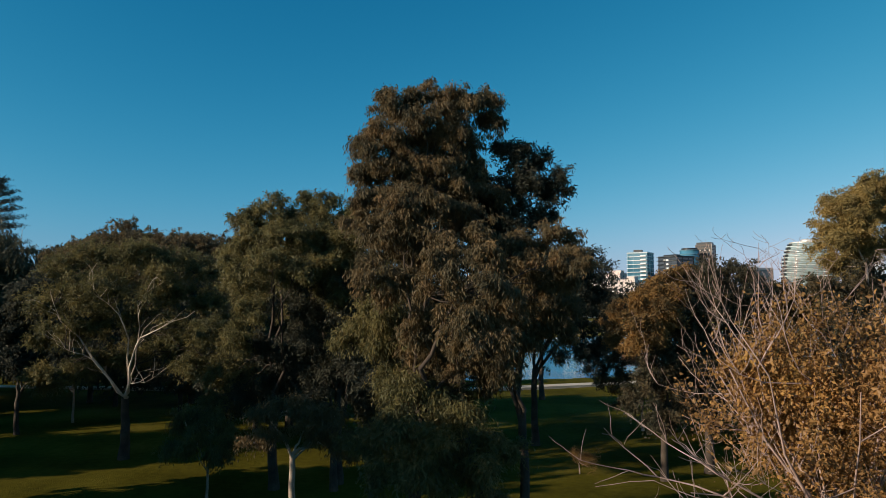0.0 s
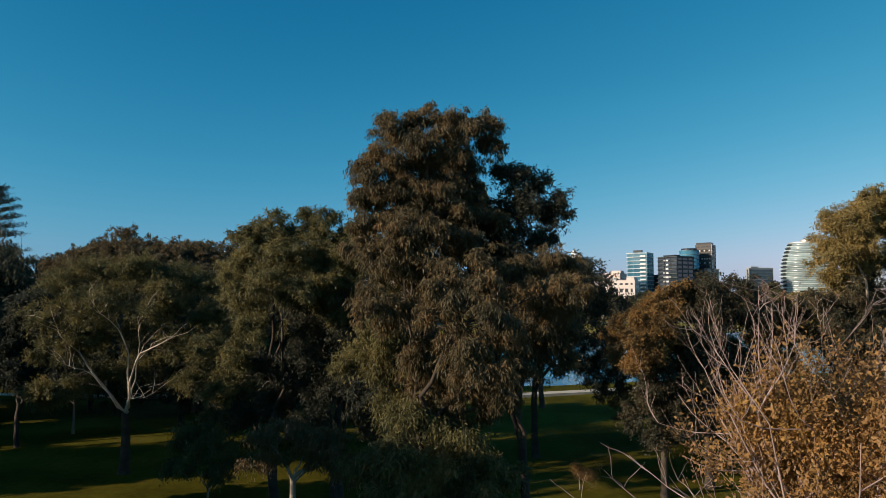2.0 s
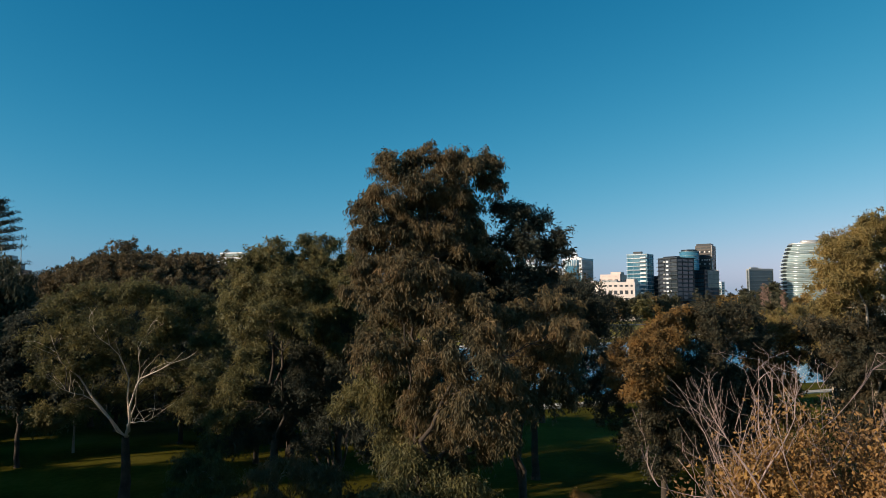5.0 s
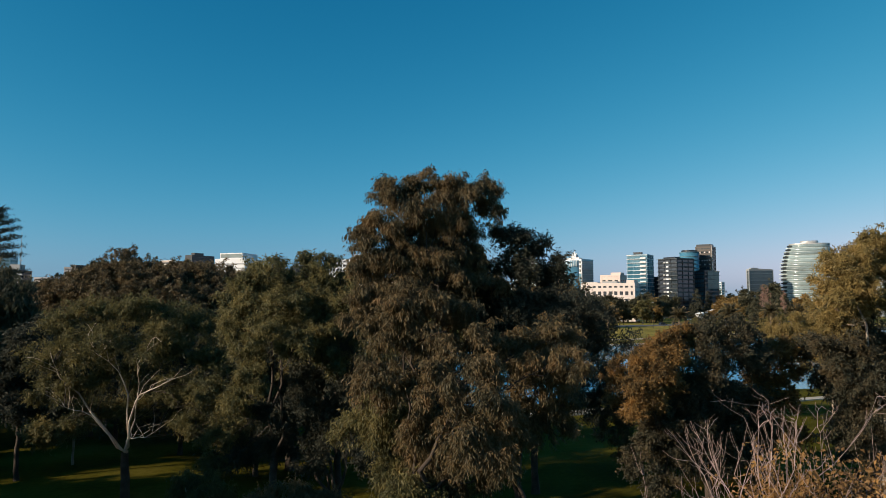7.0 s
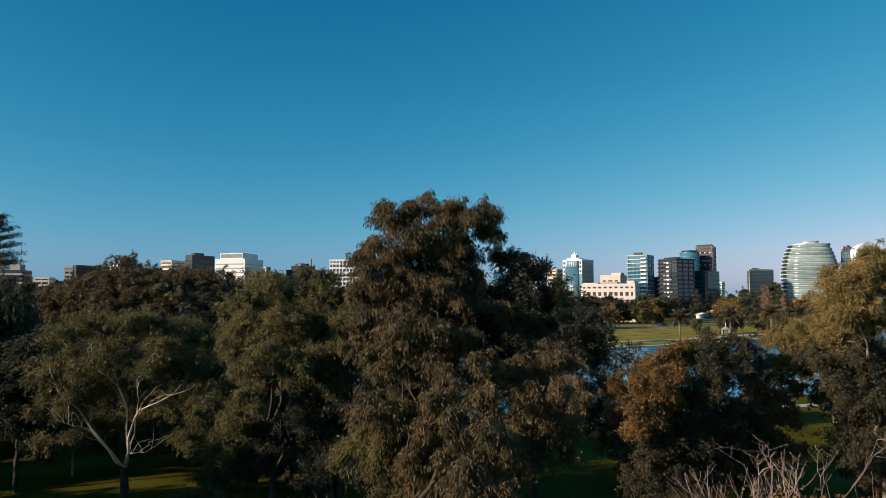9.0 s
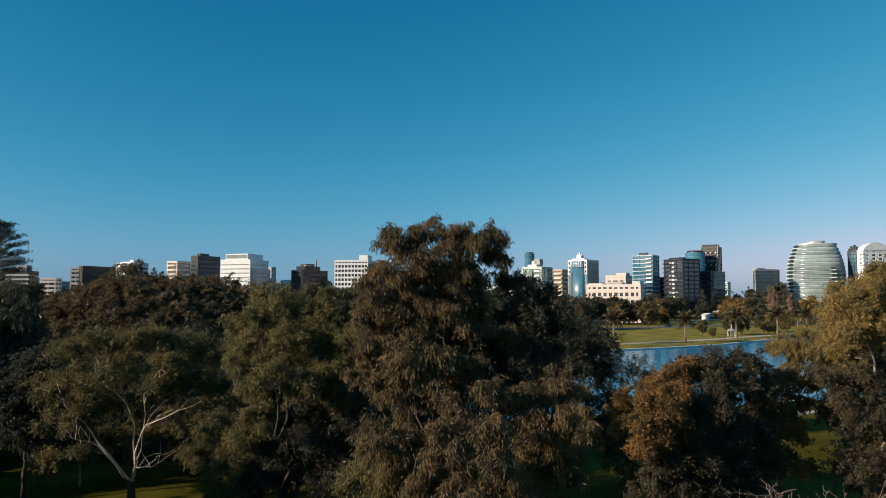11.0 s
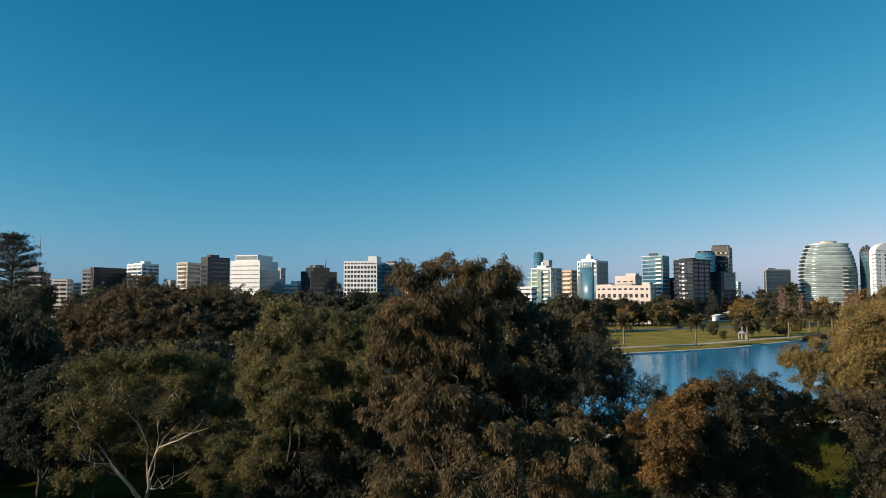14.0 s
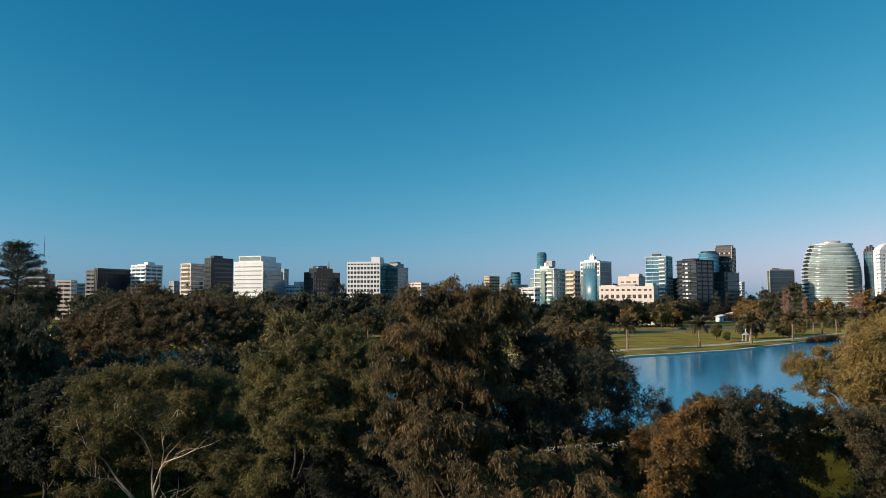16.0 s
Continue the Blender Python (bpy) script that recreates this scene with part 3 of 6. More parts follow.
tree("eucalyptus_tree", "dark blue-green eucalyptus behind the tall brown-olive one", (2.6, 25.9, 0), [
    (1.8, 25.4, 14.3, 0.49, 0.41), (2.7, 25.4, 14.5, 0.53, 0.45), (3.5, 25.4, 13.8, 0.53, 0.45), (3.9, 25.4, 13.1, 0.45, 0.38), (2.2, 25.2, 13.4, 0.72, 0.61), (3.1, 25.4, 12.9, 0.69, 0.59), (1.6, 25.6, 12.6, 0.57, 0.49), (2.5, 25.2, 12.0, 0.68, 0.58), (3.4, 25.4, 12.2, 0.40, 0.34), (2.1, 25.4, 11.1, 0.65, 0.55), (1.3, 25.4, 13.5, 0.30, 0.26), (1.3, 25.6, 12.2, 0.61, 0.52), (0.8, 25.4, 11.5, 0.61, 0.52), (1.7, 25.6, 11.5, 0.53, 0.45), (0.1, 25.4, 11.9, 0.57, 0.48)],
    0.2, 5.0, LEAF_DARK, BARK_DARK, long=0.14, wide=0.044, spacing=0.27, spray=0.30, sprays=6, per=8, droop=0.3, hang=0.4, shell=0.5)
tree("small_tree", "dark understorey tree beneath the tall eucalyptus", (1.2, 24.4, 0), [
    (-2.1, 23.4, 4.9, 0.63, 0.54), (-1.0, 23.0, 4.5, 0.66, 0.56), (0.1, 23.0, 4.8, 0.66, 0.56), (1.2, 23.4, 4.2, 0.67, 0.57), (-1.7, 22.6, 3.7, 0.65, 0.55), (-0.3, 22.4, 3.6, 0.64, 0.55), (1.1, 22.8, 3.2, 0.62, 0.53), (2.1, 24.0, 3.9, 0.50, 0.42), (-2.9, 23.6, 4.2, 0.49, 0.42), (0.4, 24.0, 5.6, 0.50, 0.42)] + [
    (-1.7, 23.6, 8.2, 0.68, 0.58), (-2.8, 24.0, 8.6, 0.55, 0.47), (-2.7, 24.6, 7.5, 0.56, 0.48), (-1.8, 24.6, 6.5, 0.56, 0.48), (-2.4, 23.8, 8.6, 0.58, 0.49), (-3.3, 24.8, 7.6, 0.64, 0.55), (-1.9, 24.0, 7.5, 0.66, 0.56), (-1.8, 24.2, 6.0, 0.59, 0.50), (-1.4, 21.6, 5.2, 0.60, 0.50), (-0.4, 21.4, 4.6, 0.60, 0.50), (0.4, 21.8, 5.5, 0.55, 0.50), (-0.8, 21.4, 3.6, 0.65, 0.50), (0.7, 21.8, 4.0, 0.60, 0.50), (-1.2, 22.4, 6.2, 0.55, 0.50), (-0.2, 22.4, 6.2, 0.50, 0.45)],
    0.12, 1.2, LEAF_OLIVE, BARK_DARK, long=0.15, wide=0.042, spacing=0.29, spray=0.46, droop=0.3, hang=0.8)
tree("eucalyptus_tree", "olive eucalyptus with rounded top in the grove", (-8.6, 35.4, 0), [
    (-8.7, 35.0, 13.6, 0.89, 0.76), (-9.8, 34.5, 12.9, 0.77, 0.65), (-9.3, 34.0, 11.8, 1.03, 0.88), (-8.1, 35.0, 12.9, 0.78, 0.66), (-10.3, 34.2, 11.3, 0.71, 0.60), (-8.3, 33.0, 10.8, 0.89, 0.76), (-7.6, 32.7, 11.9, 0.89, 0.75), (-7.8, 31.0, 10.4, 0.89, 0.76), (-6.8, 30.9, 10.0, 0.69, 0.59), (-10.0, 34.3, 10.8, 0.77, 0.65), (-10.0, 34.0, 9.4, 0.76, 0.64), (-10.5, 33.5, 7.3, 0.80, 0.68), (-8.6, 32.0, 8.7, 0.71, 0.61), (-12.6, 37.0, 7.6, 0.83, 0.70), (-11.4, 36.0, 5.4, 0.80, 0.68), (-13.5, 38.0, 5.5, 0.79, 0.67), (-11.8, 36.0, 3.7, 0.80, 0.68)],
    0.24, 5.0, LEAF_OLIVE, BARK_DARK, long=0.15, wide=0.045, spacing=0.30, spray=0.34, sprays=7, per=8, droop=0.35, hang=0.6, shell=0.6)
tree("eucalyptus_tree", "olive eucalyptus standing close behind its taller neighbour", (-5.6, 36.2, 0), [
    (-7.6, 36.0, 14.1, 0.57, 0.49), (-6.3, 36.0, 13.9, 0.75, 0.63), (-5.2, 35.0, 13.2, 0.78, 0.66), (-6.6, 35.0, 12.7, 1.00, 0.85), (-5.3, 34.0, 11.9, 1.03, 0.88), (-6.8, 34.0, 11.5, 0.92, 0.78), (-6.2, 32.8, 10.9, 0.89, 0.76), (-5.0, 32.4, 10.3, 0.83, 0.70), (-5.8, 32.5, 9.4, 0.78, 0.66), (-4.6, 33.0, 11.9, 0.68, 0.58), (-2.5, 33.0, 11.0, 0.84, 0.72), (-2.9, 33.0, 9.9, 0.84, 0.72), (-2.3, 33.5, 11.9, 0.75, 0.64)],
    0.22, 4.8, LEAF_OLIVE, BARK_DARK, long=0.15, wide=0.045, spacing=0.30, spray=0.34, sprays=7, per=8, droop=0.35, hang=0.6, shell=0.6)
# Fills the grove's dark hollow; its deep shade is in the leaf colour.
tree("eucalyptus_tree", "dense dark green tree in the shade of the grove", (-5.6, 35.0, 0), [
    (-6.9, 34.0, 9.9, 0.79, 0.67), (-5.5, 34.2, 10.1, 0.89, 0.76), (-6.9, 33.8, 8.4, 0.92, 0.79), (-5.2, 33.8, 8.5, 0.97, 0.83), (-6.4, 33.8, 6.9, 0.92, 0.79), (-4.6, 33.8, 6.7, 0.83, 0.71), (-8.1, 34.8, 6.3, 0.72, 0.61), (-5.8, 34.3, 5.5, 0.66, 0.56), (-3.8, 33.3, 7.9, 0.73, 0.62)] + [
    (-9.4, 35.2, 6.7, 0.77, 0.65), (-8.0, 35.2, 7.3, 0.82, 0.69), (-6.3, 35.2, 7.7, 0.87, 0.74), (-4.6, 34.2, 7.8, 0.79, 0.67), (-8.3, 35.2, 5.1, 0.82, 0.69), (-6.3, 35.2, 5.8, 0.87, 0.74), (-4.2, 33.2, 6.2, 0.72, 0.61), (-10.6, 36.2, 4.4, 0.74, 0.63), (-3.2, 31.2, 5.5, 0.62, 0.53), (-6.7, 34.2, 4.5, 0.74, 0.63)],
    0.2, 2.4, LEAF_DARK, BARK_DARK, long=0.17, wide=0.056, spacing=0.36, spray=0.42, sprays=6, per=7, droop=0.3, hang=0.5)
tree("small_tree", "small drooping tree with pale trunk in the lawn", (-5.8, 26.5, 0), [
    (-6.8, 26.5, 4.8, 0.506, 0.462), (-6.1, 26.3, 5.1, 0.462, 0.418), (-5.2, 26.5, 4.8, 0.605, 0.539), (-4.2, 26.3, 4.6, 0.605, 0.539), (-3.3, 26.5, 4.1, 0.561, 0.506), (-2.7, 26.6, 3.6, 0.374, 0.341), (-7.2, 26.4, 3.9, 0.319, 0.297), (-4.8, 26.2, 3.9, 0.506, 0.451), (-3.8, 26.4, 3.6, 0.418, 0.374), (-6.5, 26.3, 4.1, 0.374, 0.33)],
    0.14, 3.5, LEAF_MAIN, BARK_PALE, spacing=0.26, spray=0.37, long=0.12, wide=0.036, hang=1.2)
tree("shrub", "drooping grey-green shrub on the lawn", (-11.4, 34, 0), [
    (-12.5, 34.0, 3.2, 0.715, 0.649), (-11.2, 34.0, 3.0, 0.77, 0.693), (-10.1, 34.0, 2.4, 0.473, 0.429), (-10.7, 33.8, 1.8, 0.528, 0.484), (-13.0, 34.0, 2.2, 0.418, 0.374), (-11.9, 33.8, 2.3, 0.528, 0.484)],
    0.07, 1.2, LEAF_OLIVE, BARK_PALE, spacing=0.27, spray=0.39, long=0.14, wide=0.045, hang=1.4, category="shrub")
tree("eucalyptus_tree", "spreading gum tree with pale forked limbs and dark trunk", (-18.8, 41.4, 0), [
    (-22.0, 40.0, 10.8, 1.02, 0.87), (-20.2, 40.0, 11.2, 1.08, 0.92), (-18.0, 40.0, 11.5, 1.15, 0.98), (-16.1, 40.5, 11.4, 1.10, 0.93), (-14.5, 41.0, 10.8, 0.98, 0.83), (-23.0, 40.0, 9.1, 0.89, 0.76), (-20.9, 39.3, 9.4, 1.13, 0.96), (-18.5, 38.8, 9.8, 1.24, 1.05), (-16.5, 39.0, 9.9, 1.18, 1.00), (-14.7, 39.8, 9.4, 1.14, 0.97), (-13.3, 40.5, 8.4, 0.90, 0.77), (-22.6, 40.0, 7.0, 0.89, 0.76), (-20.5, 39.3, 7.3, 1.00, 0.85), (-15.1, 40.0, 7.3, 1.08, 0.92), (-13.5, 40.0, 6.7, 0.96, 0.81), (-22.1, 40.0, 5.1, 0.96, 0.81), (-17.8, 41.8, 7.8, 1.13, 0.96), (-20.0, 41.8, 7.9, 1.07, 0.91)] + [
    (-12.1, 38.5, 5.7, 0.98, 0.83), (-14.7, 41.0, 5.4, 0.91, 0.78), (-16.9, 42.0, 5.4, 0.94, 0.80), (-23.3, 40.5, 4.4, 0.84, 0.71), (-11.5, 39.0, 6.8, 0.87, 0.74), (-11.6, 38.5, 4.7, 0.80, 0.68)] + [
    (-19.0, 43.5, 5.6, 1.2, 0.9), (-21.4, 43.0, 5.2, 1.2, 0.9), (-16.5, 43.5, 6.0, 1.2, 0.9), (-14.0, 43.0, 5.0, 1.1, 0.9)],
    0.30, 3.5, LEAF_OLIVE, BARK_DARK, long=0.19, wide=0.057, spacing=0.38, spray=0.48, sprays=6, per=8, droop=0.28, hang=0.45, show=BARK_CREAM, thin=0.8, limbs=[
        [(-18.44, 41.0, 4.20), (-18.14, 40.3, 5.80), (-17.40, 39.6, 6.81), (-16.39, 38.9, 7.48), (-15.06, 38.2, 7.93)],
        [(-18.83, 40.3, 4.07), (-19.75, 39.6, 5.74), (-20.49, 38.9, 6.32), (-20.72, 38.2, 6.57)],
        [(-18.55, 41.0, 3.56), (-20.09, 40.3, 5.57), (-20.90, 39.6, 7.41), (-21.44, 38.9, 8.07), (-21.50, 38.4, 8.90)],
        [(-18.44, 41.0, 4.20), (-18.16, 40.3, 6.59), (-18.21, 39.6, 8.08), (-18.87, 38.9, 9.04), (-19.18, 38.2, 9.75)],
        [(-18.64, 41.0, 4.10), (-18.32, 40.7, 4.48), (-17.30, 40.5, 4.53), (-16.60, 40.5, 4.95)],
        [(-18.14, 40.8, 5.32), (-17.61, 40.0, 6.60), (-17.12, 39.2, 7.97), (-16.94, 38.4, 8.89), (-16.41, 37.9, 9.61)]])
# Its dark leaf also stands in for shade that does not reach it.
tree("eucalyptus_tree", "slender gum tree with dark foliage near the lake", (5.5, 46.4, 0), [
    (8.4, 46, 11.2, 2.04, 1.43), (6.0, 46, 11.6, 1.93, 1.32), (10.0, 46.2, 9.4, 1.71, 1.43), (7.6, 45.6, 9.2, 2.09, 1.54), (4.8, 46, 9.6, 1.81, 1.54), (9.8, 46, 7.2, 1.49, 1.32), (6.2, 45.8, 7.4, 1.81, 1.21), (3.6, 46, 7.4, 1.49, 1.32), (9.6, 46, 5.4, 1.38, 1.32), (7.6, 46.4, 5.8, 1.43, 1.1), (3.4, 46, 5.2, 1.43, 1.32), (10.4, 46.4, 4.4, 0.935, 0.88)],
    0.24, 4.8, LEAF_DARK, BARK_DARK, spacing=0.4, spray=0.5, sprays=6, per=8, long=0.18, wide=0.06, thin=0.6)
# Shade is in the leaf colour; hidden (-3, 45) is added to shade the lawn.
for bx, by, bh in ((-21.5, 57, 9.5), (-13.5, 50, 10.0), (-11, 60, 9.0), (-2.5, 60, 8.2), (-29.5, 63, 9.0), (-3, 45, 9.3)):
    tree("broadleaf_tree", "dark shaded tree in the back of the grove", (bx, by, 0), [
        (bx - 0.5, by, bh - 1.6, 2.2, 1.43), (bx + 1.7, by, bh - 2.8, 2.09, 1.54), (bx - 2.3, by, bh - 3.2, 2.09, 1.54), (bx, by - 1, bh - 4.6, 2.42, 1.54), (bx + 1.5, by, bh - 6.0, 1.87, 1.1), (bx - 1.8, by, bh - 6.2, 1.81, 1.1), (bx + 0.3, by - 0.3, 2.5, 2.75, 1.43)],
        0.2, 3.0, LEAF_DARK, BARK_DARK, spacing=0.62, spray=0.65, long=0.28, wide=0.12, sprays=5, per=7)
tree("autumn_tree", "rust-leaved tree by the lake with a dark shaded side", (10.8, 36.6, 0), [
    (11.1, 36.3, 9.9, 0.70, 0.59), (12.0, 36.6, 10.4, 0.62, 0.52), (9.5, 34.5, 8.9, 0.66, 0.56), (8.9, 34.0, 8.3, 0.45, 0.40), (10.7, 35.0, 9.0, 0.74, 0.62), (9.2, 34.0, 7.9, 0.55, 0.48), (10.1, 34.6, 7.8, 0.62, 0.54), (10.2, 35.5, 9.2, 0.70, 0.60), (9.7, 34.8, 7.3, 0.70, 0.60), (9.0, 34.4, 6.9, 0.55, 0.5), (12.6, 37.2, 10.7, 0.45, 0.4), (10.9, 35.2, 8.1, 0.6, 0.5)],
    0.2, 3.6, LEAF_RUST, BARK_DARK, long=0.115, wide=0.06, spacing=0.28, spray=0.34, sprays=7, per=8, droop=0.25, hang=0.3, shell=0.5)
# The rust tree's shaded lower crown is included here in darker leaf.
tree("dense_tree", "dense dark green tree beside the rust-leaved one", (13.8, 38.6, 0), [
    (13.9, 37.4, 10.5, 0.85, 0.70), (15.4, 38.2, 10.5, 0.76, 0.65), (16.9, 39.0, 9.9, 0.62, 0.52), (12.9, 36.8, 10.2, 0.75, 0.64), (14.6, 37.3, 9.2, 1.00, 0.85), (16.2, 38.0, 8.7, 0.85, 0.72), (12.9, 36.0, 8.7, 0.90, 0.76), (11.8, 36.0, 7.7, 0.80, 0.68), (13.8, 37.0, 7.2, 1.06, 0.90), (15.8, 38.0, 7.1, 0.97, 0.82), (10.3, 36.0, 6.5, 0.80, 0.68), (12.0, 36.0, 6.1, 1.03, 0.88), (14.1, 37.0, 5.6, 1.06, 0.90), (16.1, 38.0, 5.4, 0.97, 0.82), (11.1, 36.0, 4.7, 0.92, 0.78), (13.0, 36.6, 4.0, 1.05, 0.89), (15.2, 37.4, 3.8, 1.07, 0.91), (9.9, 35.5, 5.4, 0.8, 0.7), (9.5, 35.3, 4.2, 0.75, 0.65), (10.4, 35.1, 3.2, 0.8, 0.7), (10.3, 35.2, 6.2, 0.65, 0.55), (10.6, 37.2, 8.6, 0.85, 0.7), (11.8, 37.4, 9.3, 0.85, 0.7), (9.8, 36.6, 7.6, 0.75, 0.65), (12.2, 36.9, 7.4, 0.9, 0.8), (11.2, 36.6, 8.0, 0.8, 0.7)],
    0.26, 3.0, LEAF_SHADED_BRONZE, BARK_DARK, long=0.125, wide=0.065, spacing=0.325, spray=0.37, sprays=7, per=7, droop=0.25, hang=0.3, shell=0.5)
# The shade on these trees is put into their dark leaf colour.
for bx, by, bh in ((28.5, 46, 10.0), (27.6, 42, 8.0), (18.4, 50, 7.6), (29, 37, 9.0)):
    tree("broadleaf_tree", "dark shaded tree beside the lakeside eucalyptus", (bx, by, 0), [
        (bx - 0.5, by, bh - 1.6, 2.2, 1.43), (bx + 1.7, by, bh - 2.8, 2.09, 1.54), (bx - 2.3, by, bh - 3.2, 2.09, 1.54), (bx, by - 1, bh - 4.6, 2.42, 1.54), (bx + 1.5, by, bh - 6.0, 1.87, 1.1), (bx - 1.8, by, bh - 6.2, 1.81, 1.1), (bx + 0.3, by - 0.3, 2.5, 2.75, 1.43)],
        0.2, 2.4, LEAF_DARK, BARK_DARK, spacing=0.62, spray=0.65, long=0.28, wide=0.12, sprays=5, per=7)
tree("autumn_tree", "lower rust-brown tree at the edge of the grove", (18.2, 40.6, 0), [
    (18.4, 40.0, 9.3, 0.77, 0.65), (17.9, 40.0, 7.7, 0.83, 0.70), (18.8, 40.0, 8.3, 0.51, 0.43), (17.4, 39.6, 9.3, 0.63, 0.54), (18.5, 40.0, 6.5, 0.83, 0.70), (17.4, 40.0, 5.5, 0.89, 0.76), (18.7, 40.0, 4.9, 0.83, 0.70)],
    0.16, 3.0, LEAF_RUST, BARK_DARK, long=0.15, wide=0.085, spacing=0.33, spray=0.4, droop=0.25, hang=0.3)
tree("eucalyptus_tree", "sunlit golden-olive eucalyptus on the lakeside lawn", (22.8, 37.5, 0), [
    (22.6, 37.8, 15.2, 0.90, 0.77), (21.1, 37.2, 14.5, 0.71, 0.60), (20.3, 37.0, 13.7, 0.53, 0.45), (21.3, 37.2, 13.3, 0.59, 0.50), (23.2, 38.0, 13.8, 0.85, 0.72), (21.5, 37.2, 13.0, 0.89, 0.76), (23.0, 38.0, 13.7, 0.97, 0.82), (20.4, 36.8, 13.6, 0.65, 0.55), (22.8, 38.0, 11.8, 0.97, 0.82), (20.0, 36.8, 12.3, 0.59, 0.50), (24.6, 38.4, 14.6, 1.4, 1.2), (24.8, 38.4, 12.0, 1.4, 1.2), (21.1, 38.0, 14.1, 0.97, 0.82), (21.4, 38.0, 12.3, 0.97, 0.82), (20.1, 37.5, 12.6, 0.72, 0.61), (21.4, 38.0, 10.8, 0.85, 0.72), (20.3, 37.6, 11.0, 0.66, 0.56)],
    0.32, 5.0, LEAF_SUNNY, BARK_PALE, long=0.15, wide=0.045, spacing=0.32, spray=0.4, sprays=8, per=10, droop=0.3, hang=0.45)
# The eucalyptus's low lobes as a separate tree, leaves darkened for shade.
tree("dense_tree", "lower eucalyptus crown and undergrowth with shade in the leaf colour", (24.6, 38.5, 0), [
    (19.4, 37.0, 9.7, 0.847, 0.803), (20.6, 37.0, 9.5, 1.1, 1.04), (22.6, 37.6, 10.1, 1.32, 1.25), (24.4, 38.0, 9.2, 1.46, 1.4), (21.6, 37.4, 7.7, 1.31, 1.24), (20.1, 37.2, 8.1, 0.781, 0.748), (23.7, 38.0, 6.5, 1.33, 1.26), (22.2, 38.2, 5.0, 1.59, 1.43), (23.4, 38.2, 4.2, 1.7, 1.43), (26.4, 38.6, 5.0, 1.7, 1.54)],
    0.2, 2.6, LEAF_SHADED_BRONZE, BARK_DARK, spacing=0.36, spray=0.4, long=0.13, wide=0.06, hang=0.4)
tree("eucalyptus_tree", "low spreading golden-olive gum tree leaning over the water", (41.7, 78, 0), [
    (34.3, 78.0, 8.6, 0.748, 0.682), (36.0, 78.0, 9.5, 1.09, 0.99), (37.6, 78.0, 8.6, 1.51, 1.35), (36.6, 78.0, 6.5, 1.02, 0.924), (38.9, 78.0, 7.8, 1.51, 1.35), (40.5, 78.0, 9.5, 1.64, 1.47), (38.3, 78.0, 5.4, 0.825, 0.737), (40.7, 78.0, 6.5, 1.78, 1.59), (42.8, 78.0, 8.3, 2.06, 1.85), (43.0, 78.0, 5.3, 2.06, 1.85), (35.1, 78.0, 9.0, 0.616, 0.55), (37.9, 78.0, 10.4, 0.891, 0.803), (44.8, 78.0, 7.1, 2.06, 1.85)],
    0.28, 2.6, LEAF_SUNNY, BARK_PALE, long=0.19, wide=0.065, spacing=0.42, spray=0.5, sprays=7, per=8)
tree("eucalyptus_tree", "broad olive gum tree deep in the grove", (-11.6, 52, 0), [
    (-13.8, 52, 13.7, 1.71, 1.32), (-12.2, 52, 12.9, 1.59, 1.32), (-9.6, 52, 13.0, 1.54, 1.21), (-15.2, 52, 12.0, 1.54, 1.32), (-13.2, 51.4, 10.8, 1.93, 1.54), (-10.2, 51.4, 11.0, 1.81, 1.54), (-8.0, 52, 11.6, 1.43, 1.32), (-15.4, 52, 9.4, 1.71, 1.65), (-12.2, 51, 8.4, 1.98, 1.65), (-8.8, 51.4, 8.8, 1.76, 1.65), (-14.4, 51.4, 6.6, 1.81, 1.43), (-10.6, 51.4, 6.2, 1.81, 1.43)],
    0.3, 4.5, LEAF_OLIVE, BARK_DARK, spacing=0.52, spray=0.55, sprays=6, per=7, long=0.26, wide=0.09)
tree("eucalyptus_tree", "dull olive gum tree on the lake bank", (8.7, 68, 0), [
    (10.9, 68, 12.2, 1.87, 1.43), (8.3, 68, 12.6, 1.93, 1.32), (5.9, 68, 11.6, 1.87, 1.43), (12.1, 68, 10.2, 1.76, 1.54), (9.3, 67.4, 10.0, 2.04, 1.65), (6.1, 67.4, 9.2, 1.98, 1.65), (11.1, 68, 7.8, 1.81, 1.54), (7.7, 67.4, 7.2, 1.98, 1.54), (4.9, 68, 6.8, 1.65, 1.43)],
    0.26, 4.5, LEAF_MAIN, BARK_DARK, spacing=0.50, spray=0.71, long=0.3, wide=0.12)
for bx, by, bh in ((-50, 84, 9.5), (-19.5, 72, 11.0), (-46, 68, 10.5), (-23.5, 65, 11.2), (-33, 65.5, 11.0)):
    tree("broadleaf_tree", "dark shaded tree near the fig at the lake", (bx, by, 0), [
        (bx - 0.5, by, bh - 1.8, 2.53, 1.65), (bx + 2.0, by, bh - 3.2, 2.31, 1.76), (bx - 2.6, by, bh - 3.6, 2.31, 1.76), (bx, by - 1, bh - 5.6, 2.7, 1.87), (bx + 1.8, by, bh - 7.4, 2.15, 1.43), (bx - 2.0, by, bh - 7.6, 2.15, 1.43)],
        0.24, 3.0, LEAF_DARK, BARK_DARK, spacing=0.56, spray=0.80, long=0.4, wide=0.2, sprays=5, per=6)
domes = [(-35.8, 77.2, 16.3, 1.9, 1.4), (-37.6, 76.6, 15.6, 1.6, 1.2), (-33.6, 77.2, 15.6, 1.7, 1.2)]
